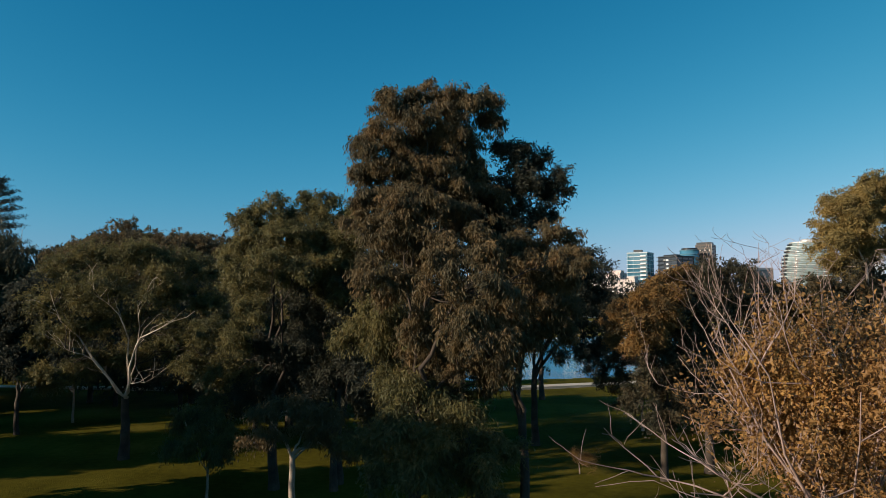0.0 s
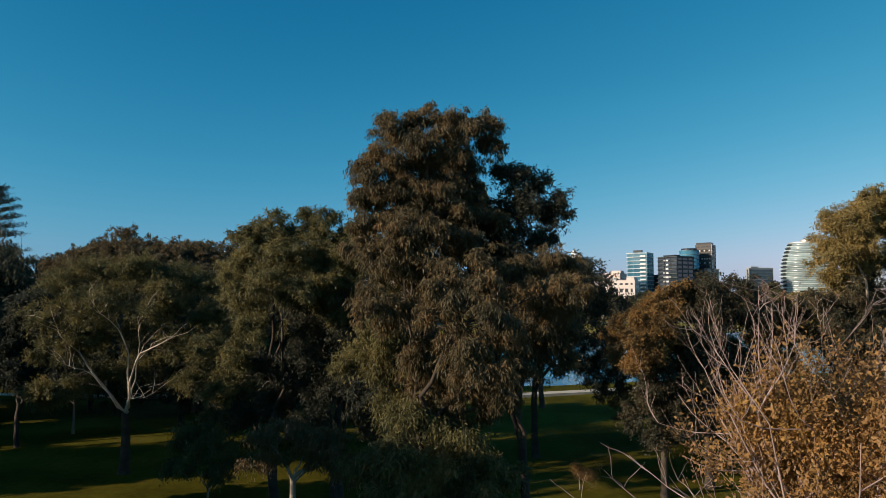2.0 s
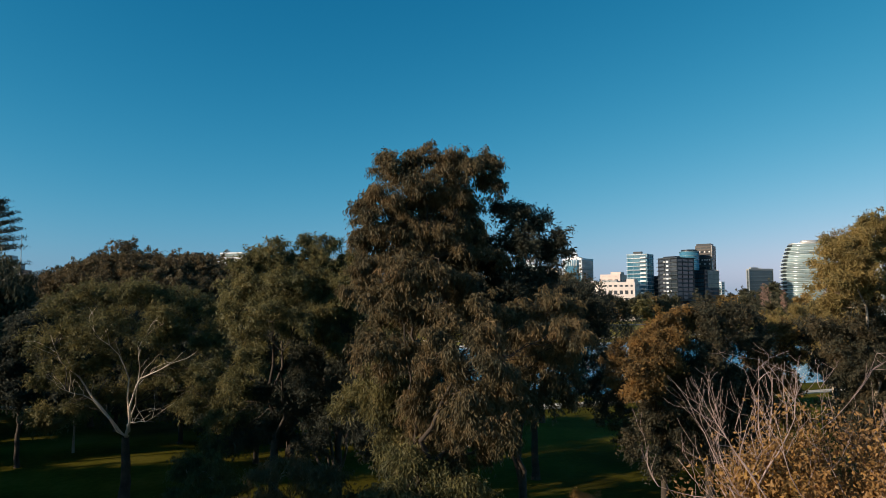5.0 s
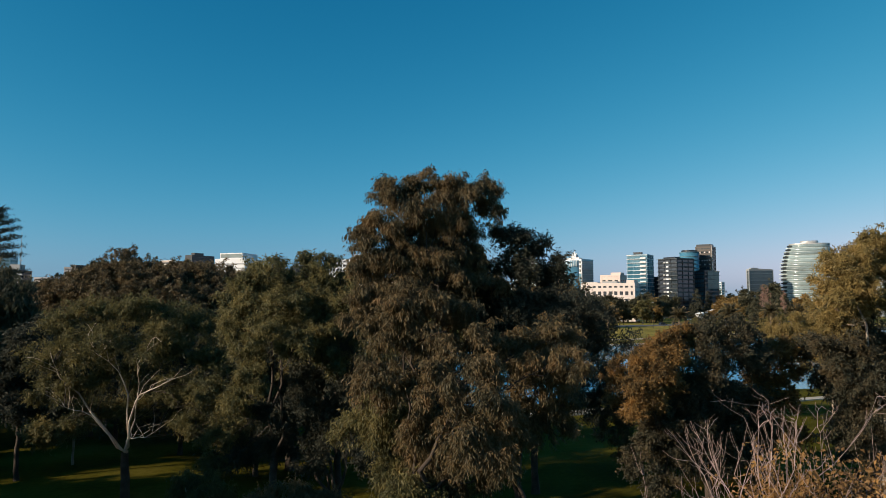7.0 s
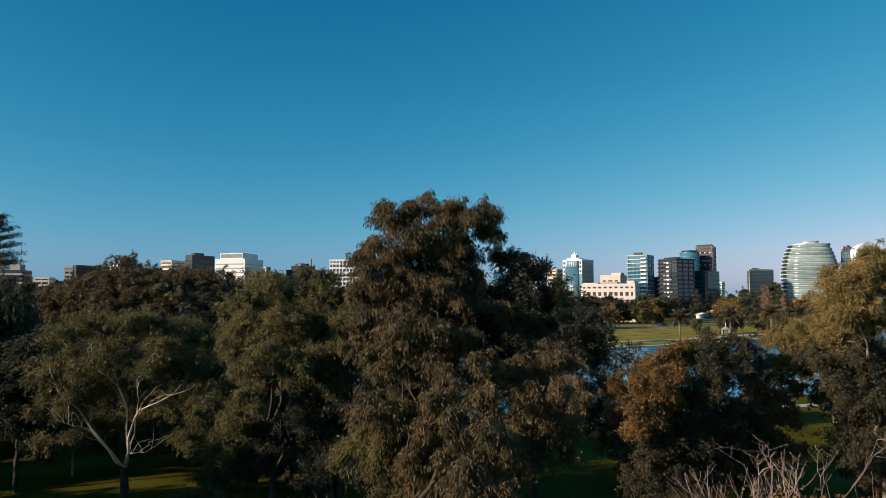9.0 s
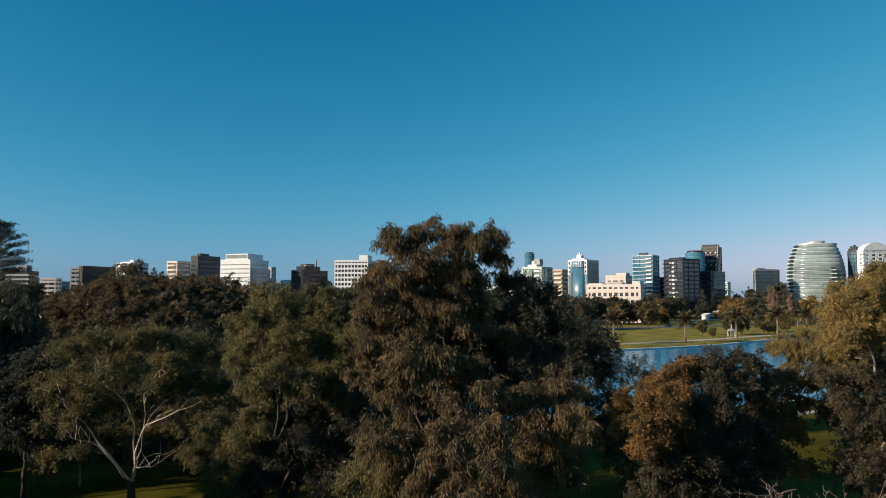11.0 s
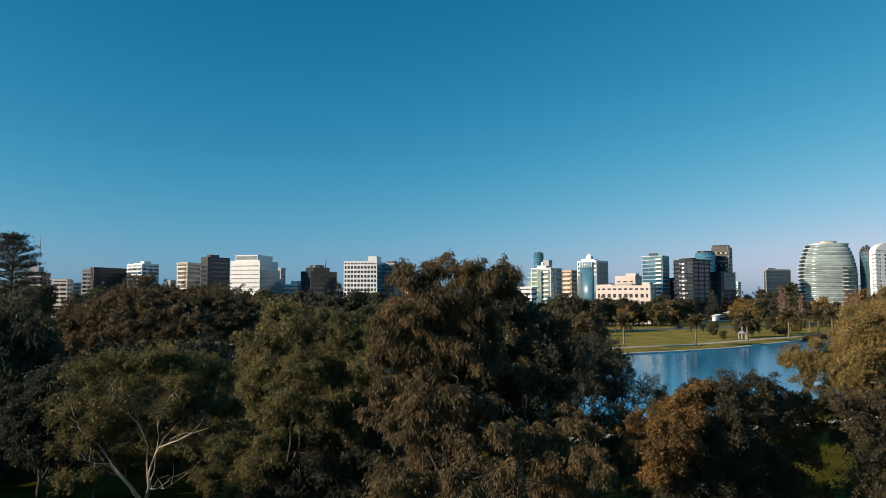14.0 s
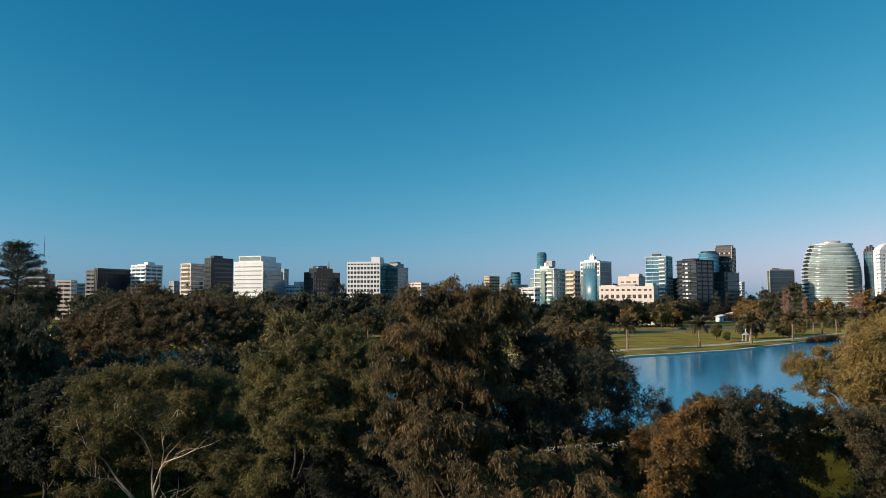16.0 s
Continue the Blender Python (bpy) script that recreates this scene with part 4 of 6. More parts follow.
for k in range(120):
    h, a = 1 - (k + 0.5) / 120, k * 2.39996
    w = math.sqrt(1 - h * h)
    g = R.uniform(0.92, 1.05)
    if math.sin(a) > 0.35 and k % 2 and h < 0.8:
        continue
    domes.append((-32.4 + 12.9 * w * math.cos(a) * g, 77.5 + 8.4 * w * math.sin(a) * g, 4.8 + 11.0 * h ** 0.45 * min(g, 1.0), R.uniform(1.15, 1.8), R.uniform(0.9, 1.3)))
tree("fig_tree", "huge dome-shaped fig tree with glossy brown-green leaves", (-33.6, 77.5, 0), domes,
    0.9, 4.0, LEAF_FIG, BARK_DARK, long=0.21, wide=0.11, spacing=0.56, spray=0.37, sprays=6, per=6, droop=0.1, hang=0.1, back=False, shell=0.75)
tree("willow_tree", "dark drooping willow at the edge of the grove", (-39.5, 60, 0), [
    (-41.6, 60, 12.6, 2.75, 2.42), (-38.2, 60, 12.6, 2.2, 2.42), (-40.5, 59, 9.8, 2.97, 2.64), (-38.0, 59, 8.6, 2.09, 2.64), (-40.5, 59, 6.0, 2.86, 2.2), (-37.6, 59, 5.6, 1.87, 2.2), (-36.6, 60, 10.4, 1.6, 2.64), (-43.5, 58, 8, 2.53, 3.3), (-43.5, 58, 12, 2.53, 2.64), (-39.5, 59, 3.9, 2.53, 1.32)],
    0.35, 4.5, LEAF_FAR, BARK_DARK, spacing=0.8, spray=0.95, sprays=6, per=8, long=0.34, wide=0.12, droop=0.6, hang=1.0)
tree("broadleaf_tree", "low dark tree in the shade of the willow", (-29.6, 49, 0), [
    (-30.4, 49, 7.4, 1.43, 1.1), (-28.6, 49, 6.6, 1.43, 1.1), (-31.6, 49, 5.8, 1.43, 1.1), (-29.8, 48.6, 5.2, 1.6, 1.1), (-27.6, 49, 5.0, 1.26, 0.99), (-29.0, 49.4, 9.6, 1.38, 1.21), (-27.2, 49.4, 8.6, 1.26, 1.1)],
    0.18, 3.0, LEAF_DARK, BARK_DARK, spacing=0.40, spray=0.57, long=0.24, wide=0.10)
tree("small_tree", "slim young tree with pale trunk on the lawn", (-28.2, 53.5, 0), [
    (-28.6, 53.5, 4.6, 1.43, 1.32), (-27.2, 53.5, 3.8, 1.1, 1.21), (-29.8, 53.5, 3.6, 1.04, 1.1)],
    0.10, 2.6, LEAF_OLIVE, BARK_PALE, spacing=0.40, spray=0.57)
tree("bare_tree", "small pink-brown leafless tree at the water's edge", (13.6, 51, 0), [
    (13.6, 51, 8.0, 0.5, 0.8), (13.8, 51, 6.6, 0.7, 0.9), (13.3, 51, 5.4, 0.75, 0.8), (13.9, 51, 4.6, 0.6, 0.7)],
    0.10, 3.0, LEAF_PINK, BARK_TWIG, spacing=0.26, spray=0.37, long=0.26, wide=0.03, hang=0.0)
tree("shrub", "low leafless reddish shrub on the lawn", (6.8, 38, 0), [
    (6.8, 38, 0.9, 0.715, 0.385)], 0.05, 0.4, LEAF_RUST, BARK_TWIG, spacing=0.18, spray=0.25, long=0.2, wide=0.015, hang=0.0, thin=0.45, category="shrub")


R = np.random.default_rng(23)


# The near tree, half bare, with the last orange leaves.
def grow(shape, p, d, length, r, depth, tips, up=0.12, sides=5):
    """A branch that wavers, thins out and forks."""
    k = 6
    pts = [np.array(p, float)]
    d = d / np.linalg.norm(d)
    for _ in range(k - 1):
        d = d + R.normal(size=3) * 0.13 + np.array([0, 0, up])
        d /= np.linalg.norm(d)
        pts.append(pts[-1] + d * length / (k - 1) * np.array([1, 1, 1 if pts[-1][2] < 9.8 else 0.35]))
    shape.tube(pts, np.linspace(r, max(0.003, r * 0.28), k), sides)
    tips.append((pts, depth))
    if depth:
        for _ in range(int(R.integers(3, 5))):
            i = int(R.integers(1, k))
            side = d + R.normal(size=3) * 0.62
            grow(shape, pts[i], side, length * R.uniform(0.38, 0.62), max(0.0035, r * 0.42), depth - 1, tips, up, 4)


near_tree = thing("autumn_tree", "half-bare autumn tree with orange leaves and pinkish grey twigs", "tree", (7.4, 14.0, 0), "park trees")
trunk = Shape().tube(bend((0, 0, -0.3), (0.1, 0, 4.6), 0.06, 8, 0.03), np.linspace(0.28, 0.18, 8), 10)
piece("trunk", trunk.make("trunk", BARK_TWIG, True), near_tree)
tips = []
for k in range(28):
    a, el = k * 2.4 + R.uniform(-0.3, 0.3), 0.05 + 1.15 * R.random() ** 0.7
    d = np.array([math.cos(a) * math.cos(el), math.sin(a) * math.cos(el), math.sin(el)])
    limb = Shape()
    z0 = R.uniform(3.6, 5.0)
    reach = 1 / math.hypot(math.cos(el) / 4.2, math.sin(el) / (9.3 - z0))
    grow(limb, (0.1, 0, z0), d, reach * R.uniform(0.72, 1.0), R.uniform(0.032, 0.052), 3, tips, 0.17)
    piece("limb", limb.make("limb", BARK_TWIG, True), near_tree)
# Bare boughs reach out towards the lawn.
for a, el, far in ((2.75, 0.50, 3.3), (3.05, 0.36, 3.6), (3.2, 0.25, 3.3), (3.45, 0.55, 3.2), (3.3, 0.75, 3.4)):
    bough = Shape()
    grow(bough, (0.1, 0, 4.4), np.array([math.cos(a) * math.cos(el), math.sin(a) * math.cos(el), math.sin(el)]), far, 0.04, 2, [], 0.05)
    piece("limb", bough.make("limb", BARK_TWIG, True), near_tree)
spots = np.vstack([np.array(p)[2:] for p, depth in tips if depth <= 1])
away = np.hypot(np.hypot(spots[:, 0], spots[:, 1]) / 3.6, (spots[:, 2] - 4.3) / 5.0)
spots = spots[R.random(len(spots)) < np.clip((1.04 - away) / 0.3, 0.0, 1.0)]
pts = np.repeat(spots, 12, axis=0) + R.normal(size=(len(spots) * 12, 3)) * 0.15
v, q = leaves(pts, 0.088, 0.054, 0.5)
piece("foliage", mesh_of("foliage", v, q, LEAF_ORANGE), near_tree, "sparse orange-brown autumn leaves", kind="stuff")


R = np.random.default_rng(31)


# ---- far trees ----
def far_tree(name, label, seed_lobes, height, leaf, bark, long=0.95, wide=0.58, spacing=1.4, spray=1.1, trunk_r=0.25):
    """A tree built once round the origin, to be copied along the far shore and round the park."""
    return tree(name, label, (0, 0, 0), seed_lobes, trunk_r, height * 0.3, leaf, bark, long, wide, spacing, spray, 4, 3, 0.25, 0.2, group="far trees", twigs=0.0, back=False)


def ball_lobes(height, radius, n):
    out = []
    for i in range(n):
        a, z = i * 2.4 + R.uniform(-0.4, 0.4), height * (0.22 + 0.60 * (i + 0.5) / n)
        rr = radius * 0.6 * R.uniform(0.6, 1.1) * (1 - 0.6 * max(0, (z / height - 0.6)))
        out.append((rr * math.cos(a), rr * math.sin(a), z, radius * R.uniform(0.5, 0.65), height * R.uniform(0.165, 0.22)))
    return out


def far_copies(ob, places):
    """The first place takes the tree itself; places: x, y, turn, scale."""
    for i, (x, y, turn, s) in enumerate(places):
        m = pose(x, y, 0, 0, 0, turn) @ Matrix.Diagonal((s, s, s * R.uniform(0.92, 1.08), 1))
        if i:
            copy_thing(ob, m)
        else:
            ob.matrix_basis = m


def scatter(x0, x1, y0, y1, n, s0=0.8, s1=1.2):
    return [(x0 + (x1 - x0) * (i + R.uniform(0.1, 0.9)) / n, R.uniform(y0, y1), R.uniform(0, 360), R.uniform(s0, s1)) for i in range(n)]


def clear(places):
    """Keeps the open lawn before the white pavilion and the lakeside shed free of trees."""
    return [p for p in places if not (0.325 < p[0] / p[1] < 0.395 and 402 < p[1] < 508) and not (-0.64 < p[0] / p[1] < -0.575 and p[1] < 325)]


broad_a = far_tree("broadleaf_tree", "dark green broad park tree on the far lake shore", ball_lobes(17, 6.5, 8), 17, LEAF_FAR, BARK_DARK)
broad_b = far_tree("broadleaf_tree", "rounded dark tree in the far park belt", ball_lobes(15, 5.5, 7), 15, LEAF_FAR, BARK_DARK)
broad_c = far_tree("broadleaf_tree", "olive park tree behind the lake", ball_lobes(13, 4.8, 6), 13, LEAF_OLIVE, BARK_DARK)
gold = far_tree("autumn_tree", "golden autumn tree on the far park lawn", ball_lobes(12, 4.2, 6), 12, LEAF_GOLD, BARK_DARK)
poplar = far_tree("poplar_tree", "slim pinkish autumn poplar by the far park road", [(0, 0, z, 1.87 - abs(z - 8) * 0.1, 2.2) for z in (4.5, 7, 9.5, 12, 14.5, 17)], 19, LEAF_PINK, BARK_TWIG, long=0.7, wide=0.16)
conifer = far_tree("conifer_tree", "broad dark conifer in front of the apartment blocks", [(0, 0, z, 6.16 * (1 - z / 20), 1.54) for z in (3, 6, 9, 12, 15, 17.5)], 19, LEAF_DARK, BARK_DARK)

far_copies(broad_a, scatter(-125, -15, 318, 345, 12, 0.85, 1.1) + clear(scatter(-170, -10, 268, 300, 20, 0.6, 0.85)) + scatter(-260, -120, 330, 400, 13, 1.0, 1.28) + scatter(14, 66, 326, 345, 7, 0.68, 0.92) + scatter(-20, 40, 340, 420, 7, 0.8, 1.0))
far_copies(broad_b, scatter(-185, -2, 388, 425, 22, 0.88, 1.16) + scatter(10, 72, 395, 425, 10, 0.7, 0.92) + clear(scatter(-190, -110, 285, 330, 8, 0.8, 1.2)) + scatter(-120, -10, 345, 380, 11, 0.95, 1.22) + scatter(62, 130, 418, 438, 18, 0.8, 1.05) + clear(scatter(130, 330, 430, 520, 30, 0.8, 1.15)) + scatter(-420, -230, 420, 500, 16, 1.2, 1.7) + scatter(-450, 480, 680, 760, 40, 1.4, 1.9) + [(137, 318, 40, 0.55), (141, 322, 70, 0.62), (118, 296, 30, 0.5), (112, 290, 80, 0.55), (190, 370, 30, 0.7), (232, 590, 296, 1.1), (252, 610, 111, 1.05), (218, 545, 352, 1.0)])
far_copies(broad_c, scatter(-60, 60, 300, 330, 8, 0.6, 0.9) + scatter(170, 320, 390, 440, 12, 0.7, 1.1) + [(108, 400, 20, 1.35), (97.5, 271.8, 50, 0.38), (100, 290, 50, 0.6), (131, 300, 10, 0.6), (146, 316, 200, 0.7)] + scatter(-60, 80, 430, 500, 12, 0.9, 1.3))
far_copies(gold, [(158, 400, 0, 1.3), (92, 410, 50, 0.8), (100, 425, 90, 0.75), (118, 418, 10, 0.9), (205, 415, 70, 1.0), (214, 428, 140, 1.05), (136, 306, 40, 0.6), (240, 440, 10, 1.3), (180, 480, 0, 0.9), (196, 500, 0, 0.9), (262, 450, 0, 1.4), (213, 560, 184, 1.15), (243, 600, 34, 1.2), (209, 540, 240, 1.0)])
far_copies(poplar, [(185, 420, 0, 1.1), (190, 428, 60, 1.0), (196, 421, 120, 0.85), (222, 420, 30, 0.95), (229, 425, 80, 0.9), (234, 432, 200, 1.0)])
far_copies(conifer, [(181, 522, 0, 1.05), (192, 530, 60, 0.9), (-70, 322, 20, 0.95), (-58, 326, 80, 1.0)])
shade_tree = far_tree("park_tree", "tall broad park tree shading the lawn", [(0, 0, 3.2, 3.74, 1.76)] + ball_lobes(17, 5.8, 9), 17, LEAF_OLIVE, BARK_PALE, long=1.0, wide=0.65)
far_copies(shade_tree, [(-45, 33.4, 0, 0.84), (-46, 49, 100, 0.84), (-51, 58, 30, 0.88), (-58, 68, 160, 0.95), (-62, 28.5, 200, 1.12), (-64, 41.5, 300, 1.12), (-68, 51, 60, 1.15), (-45, 21.2, 20, 0.62), (-45, 12.5, 240, 0.84), (-62, 5, 170, 1.1)] + [
    (-20.5, 14.5, 75, 0.98), (-26, 26.5, 220, 0.95), (-17, 6.5, 130, 0.6), (-19.5, 10.6, 40, 0.87), (-26, 2, 310, 0.85), (-36, 6, 15, 0.9)])


# Norfolk pine with flat tiers.
pine = thing("norfolk_pine", "tall Norfolk pine with flat dark tiers of branches", "tree", (-48.5, 74, 0), "park trees")
piece("trunk", Shape().tube(bend((0, 0, -0.3), (0.1, 0, 22.1), 0.01, 10, 0.005), np.linspace(0.36, 0.06, 10), 8).make("trunk", BARK_DARK, True), pine)
pl = []
TIERS = [(21.3, 1.1, 0.7, 7), (20.6, 1.6, 0.8, 7), (19.9, 2.2, 0.9, 9), (19.1, 2.4, 0.9, 8), (17.4, 2.8, 0.7, 8), (18.3, 2.9, 0.8, 10), (16.6, 3.2, 0.6, 10), (14.9, 3.5, 0.5, 10), (13.1, 3.7, 0.4, 10), (11.2, 3.9, 0.3, 9), (9.4, 4.0, 0.2, 9)]
for k, (z, reach, rise, count) in enumerate(TIERS):
    for j in range(count):
        a = j * 2 * math.pi / count + k * 0.5 + R.uniform(-0.2, 0.2)
        t = np.linspace(0, 1, 7)[:, None]
        far = reach * R.uniform(0.75, 1.1)
        p = np.array([0, 0, z]) + np.array([math.cos(a), math.sin(a), 0]) * far * t + np.array([0, 0, rise]) * (t ** 0.8)
        piece("branch", Shape().tube(p, np.linspace(0.06, 0.02, 7), 5).make("branch", BARK_DARK, True), pine)
        for q in p[3:]:
            pl.append(q + np.array([0, 0, 0.08]) + R.normal(size=(27, 3)) * np.array([0.24, 0.24, 0.09]))
pl.append(np.array([0.1, 0, 22.1]) + R.normal(size=(260, 3)) * np.array([0.4, 0.4, 0.16]))
v, q = leaves(np.vstack(pl), 0.3, 0.07, -0.4)
piece("crown", mesh_of("crown", v, q, LEAF_DARK), pine, kind="stuff")


R = np.random.default_rng(37)


# ---- palms ----
def frond_mesh(long, droop):
    s = Shape()
    t = np.linspace(0, 1, 9)
    p = np.c_[t * long * (1 - 0.25 * droop * t), np.zeros(9), long * (0.45 * t - droop * t * t)]
    s.tube(p, np.linspace(0.07, 0.02, 9), 4)
    for i in range(26):
        f = 0.12 + 0.86 * i / 26
        c = np.array([np.interp(f, t, p[:, j]) for j in range(3)])
        for sd in (-1, 1):
            tip = c + np.array([0.28, sd * 0.7 * math.sin(math.pi * min(1, f + 0.15)) + sd * 0.1, -0.28])
            w = np.array([0.2, 0, 0])
            s.add([c - w, c + w, tip + w * 0.3, tip - w * 0.3], [[0, 1, 2, 3]])
    return s.make("frond", LEAF_PALM)


FRONDS = [frond_mesh(4.3, d) for d in (0.2, 0.4, 0.62, 0.9)]
PALM_TRUNK = Shape().tube([(0, 0, -0.3), (0.05, 0, 0.4), (0.1, 0.05, 2.5), (0.02, 0.1, 4.6), (0, 0, 7.0), (0, 0, 7.8)], [0.55, 0.40, 0.32, 0.30, 0.36, 0.46], 10).make("trunk", BARK_PALM, True)


def palm(label):
    p = thing("palm_tree", label, "palm tree", (0, 0, 0), "palms along the lake")
    piece("trunk", PALM_TRUNK, p)
    for i in range(46):
        k = min(3, i // 12)
        piece("frond", FRONDS[k], p, m=pose(0, 0, 7.7, 0, R.uniform(-8, 8) - (46, 22, 2, -16)[k], i * 137.5))
    return p


first = palm("Canary date palm with a full crown on the far shore")
for i, (x, y, s) in enumerate([(51.1, 230.4, 1.0), (77.1, 239.8, 0.94), (104.2, 265.4, 1.04), (126, 280.6, 1.06), (161.7, 330.5, 1.0), (173.8, 341.8, 1.0), (188.1, 354, 1.04), (-38.2, 272, 0.85), (32.7, 280, 0.82), (168, 352, 0.95)]):
    m = pose(x, y, 0, 0, 0, i * 71) @ Matrix.Diagonal((s, s, s, 1))
    if i:
        copy_thing(first, m)
    else:
        first.matrix_basis = m

rp = np.vstack([np.c_[R.uniform(-14, 14, 1500), R.uniform(-2.2, 2.2, 1500), np.full(1500, -0.6)]])
v, q = leaves(rp, 1.7, 0.2, -3.0)
reeds = new("reeds", mesh_of("reeds", v, q, REED))
reeds.matrix_basis = pose(141, 287, 0, 0, 0, 46)
tagged(reeds, "brown reeds standing at the lake margin", "reeds", kind="stuff")


# ---- buildings ----
GLASS_PALE = glassy("pale_green_window_glass", (0.215, 0.275, 0.28), rough=0.18)
GLASS_BAY = glassy("soft_blue_window_glass", (0.07, 0.19, 0.27), rough=0.34, spec=0.5)
DARK_SLAB = plain("dark_floor_slab", (0.085, 0.10, 0.105), rough=0.7)
# Dark boxes in this colour stand in for shade in the tower's balconies.
RECESS_SHADE = plain("balcony_recess_shade", (0.04, 0.05, 0.055), rough=0.85, spec=0.1)

def inset(plan, d):
    p = np.asarray(plan, float)
    k = len(p)
    out = []
    for i in range(k):
        a, b, c = p[i - 1], p[i], p[(i + 1) % k]
        u, w = (b - a) / np.linalg.norm(b - a), (c - b) / np.linalg.norm(c - b)
        n1, n2 = np.array([-u[1], u[0]]), np.array([-w[1], w[0]])
        out.append(b + (n1 + n2) * d / max(0.3, 1 + n1 @ n2))
    return np.array(out)


ROOF = plain("roof_gravel", (0.22, 0.21, 0.20))


def building(name, label, cx, cy, wl, wr, turn, top, floors, wall, glass, sill, bay, pier, stack=()):
    """A block whose front corner stands at cx, cy; wl and wr: lengths of the faces on either hand."""
    b = thing(name, label, "building", (cx, cy, 0), "city skyline", turn=-turn)
    wl, wr = max(wl, 4.0), max(wr, 5.0)
    plan = np.array([(0, 0), (0, wr), (-wl, wr), (-wl, 0)], float)
    fh = top / floors
    deep = 0.4
    piece("wall", Shape().prism(inset(plan, 1.2), -1, top - 0.05).make("wall", wall), b)
    band = Shape().prism(plan, -0.05, fh * sill).make("spandrel", wall)
    for f in range(floors):
        piece("spandrel", band, b, m=pose(0, 0, f * fh))
    piece("parapet", Shape().prism(plan, top - fh * 0.28, top + 0.5).make("parapet", wall), b)
    for i in range(4):
        a, c = plan[i], plan[(i + 1) % 4]
        far = np.linalg.norm(c - a)
        u = (c - a) / far
        nrm = np.array([u[1], -u[0]])
        k = max(1, int(round(far / bay)))
        post = Shape().prism([-u * pier / 2, u * pier / 2, u * pier / 2 - nrm * 0.7, -u * pier / 2 - nrm * 0.7], -0.9, top + 0.3).make("pier", wall)
        for j in range(k + 1):
            x = min(max(far * j / k, pier / 2 + 0.02), far - pier / 2 - 0.02)
            piece("pier", post, b, m=pose(*(a + u * x - nrm * 0.03), 0))
    pane = inset(plan, deep)
    for i in range(4):
        a, c = pane[i], pane[(i + 1) % 4]
        u = (c - a) / np.linalg.norm(c - a)
        nrm = np.array([u[1], -u[0]])
        me = Shape().prism([a, c, c - nrm * 0.1, a - nrm * 0.1], fh * sill - 0.1, fh + 0.1).make("window", glass)
        for f in range(floors):
            piece("window", me, b, m=pose(0, 0, f * fh))
    r = Shape().prism(inset(plan, 0.6), top - 0.3, top + 0.25)
    piece("roof", r.make("roof", ROOF), b)
    w, d = wl, wr
    for x0, x1, y0, y1, h, mat in stack:
        piece("plant_room", Shape().box(-w * x1, -w * x0, d * y0, d * y1, top - 0.2, top + h).make("plant_room", mat), b)
    return b


# Plant rooms and stair heads on the roofs, by block.
STACKS = {1: [(0.2, 0.7, 0.2, 0.7, 5, GREYC)],
          6: [(0.1, 0.35, 0.2, 0.6, 2.6, WHITE), (0.45, 0.9, 0.3, 0.7, 1.4, WHITE)],
          9: [(0.3, 0.8, 0.2, 0.6, 2.5, CHARCOAL)],
          10: [(0.1, 0.85, 0.03, 0.85, 4.8, WHITE)],
          12: [(0.2, 0.6, 0.2, 0.5, 3.2, WHITE)],
          13: [(0.1, 0.9, 0.15, 0.75, 3.6, CHARCOAL), (0.3, 0.9, 0.3, 0.6, 5.6, BROWN), (0.15, 0.3, 0.2, 0.4, 4.6, GREYC)]}
STACKS.update({14: [(0.02, 0.28, 0.05, 0.6, 4.2, WHITE)],
               15: [(0.15, 0.85, 0.2, 0.8, 3.6, GREYC), (0.3, 0.8, 0.3, 0.7, 5.0, CHARCOAL)],
               21: [(0.3, 0.75, 0.1, 0.6, 2.2, PALEGREEN), (0.4, 0.6, 0.2, 0.5, 4.8, WHITE)],
               24: [(0.2, 0.85, 0.1, 0.4, 1.6, STEEL), (0.35, 0.6, 0.1, 0.3, 4.0, WHITE)],
               25: [(0.02, 0.16, 0.1, 0.9, 2.4, CREAM), (0.35, 0.62, 0.2, 0.8, 1.8, GREYC), (0.7, 0.98, 0.1, 0.9, 1.2, CREAM)],
               26: [(0.0, 0.5, 0.1, 0.6, 2.6, PINKISH)]})
STACKS.update({27: [(0.3, 0.7, 0.1, 0.3, 2.4, CHARCOAL)],
               29: [(0.2, 0.8, 0.1, 0.4, 1.6, CHARCOAL)],
               30: [(0.1, 0.9, 0.05, 0.3, 0.6, CHARCOAL)],
               31: [(0.1, 0.9, 0.1, 0.3, 1.6, BROWN)],
               34: [(0.1, 0.9, 0.1, 0.4, 2.0, GREYC), (0.1, 0.9, 0.4, 0.95, 1.0, PINKISH)],
               36: [(0.2, 0.5, 0.1, 0.3, 3.6, GLASS_BLUE)]})
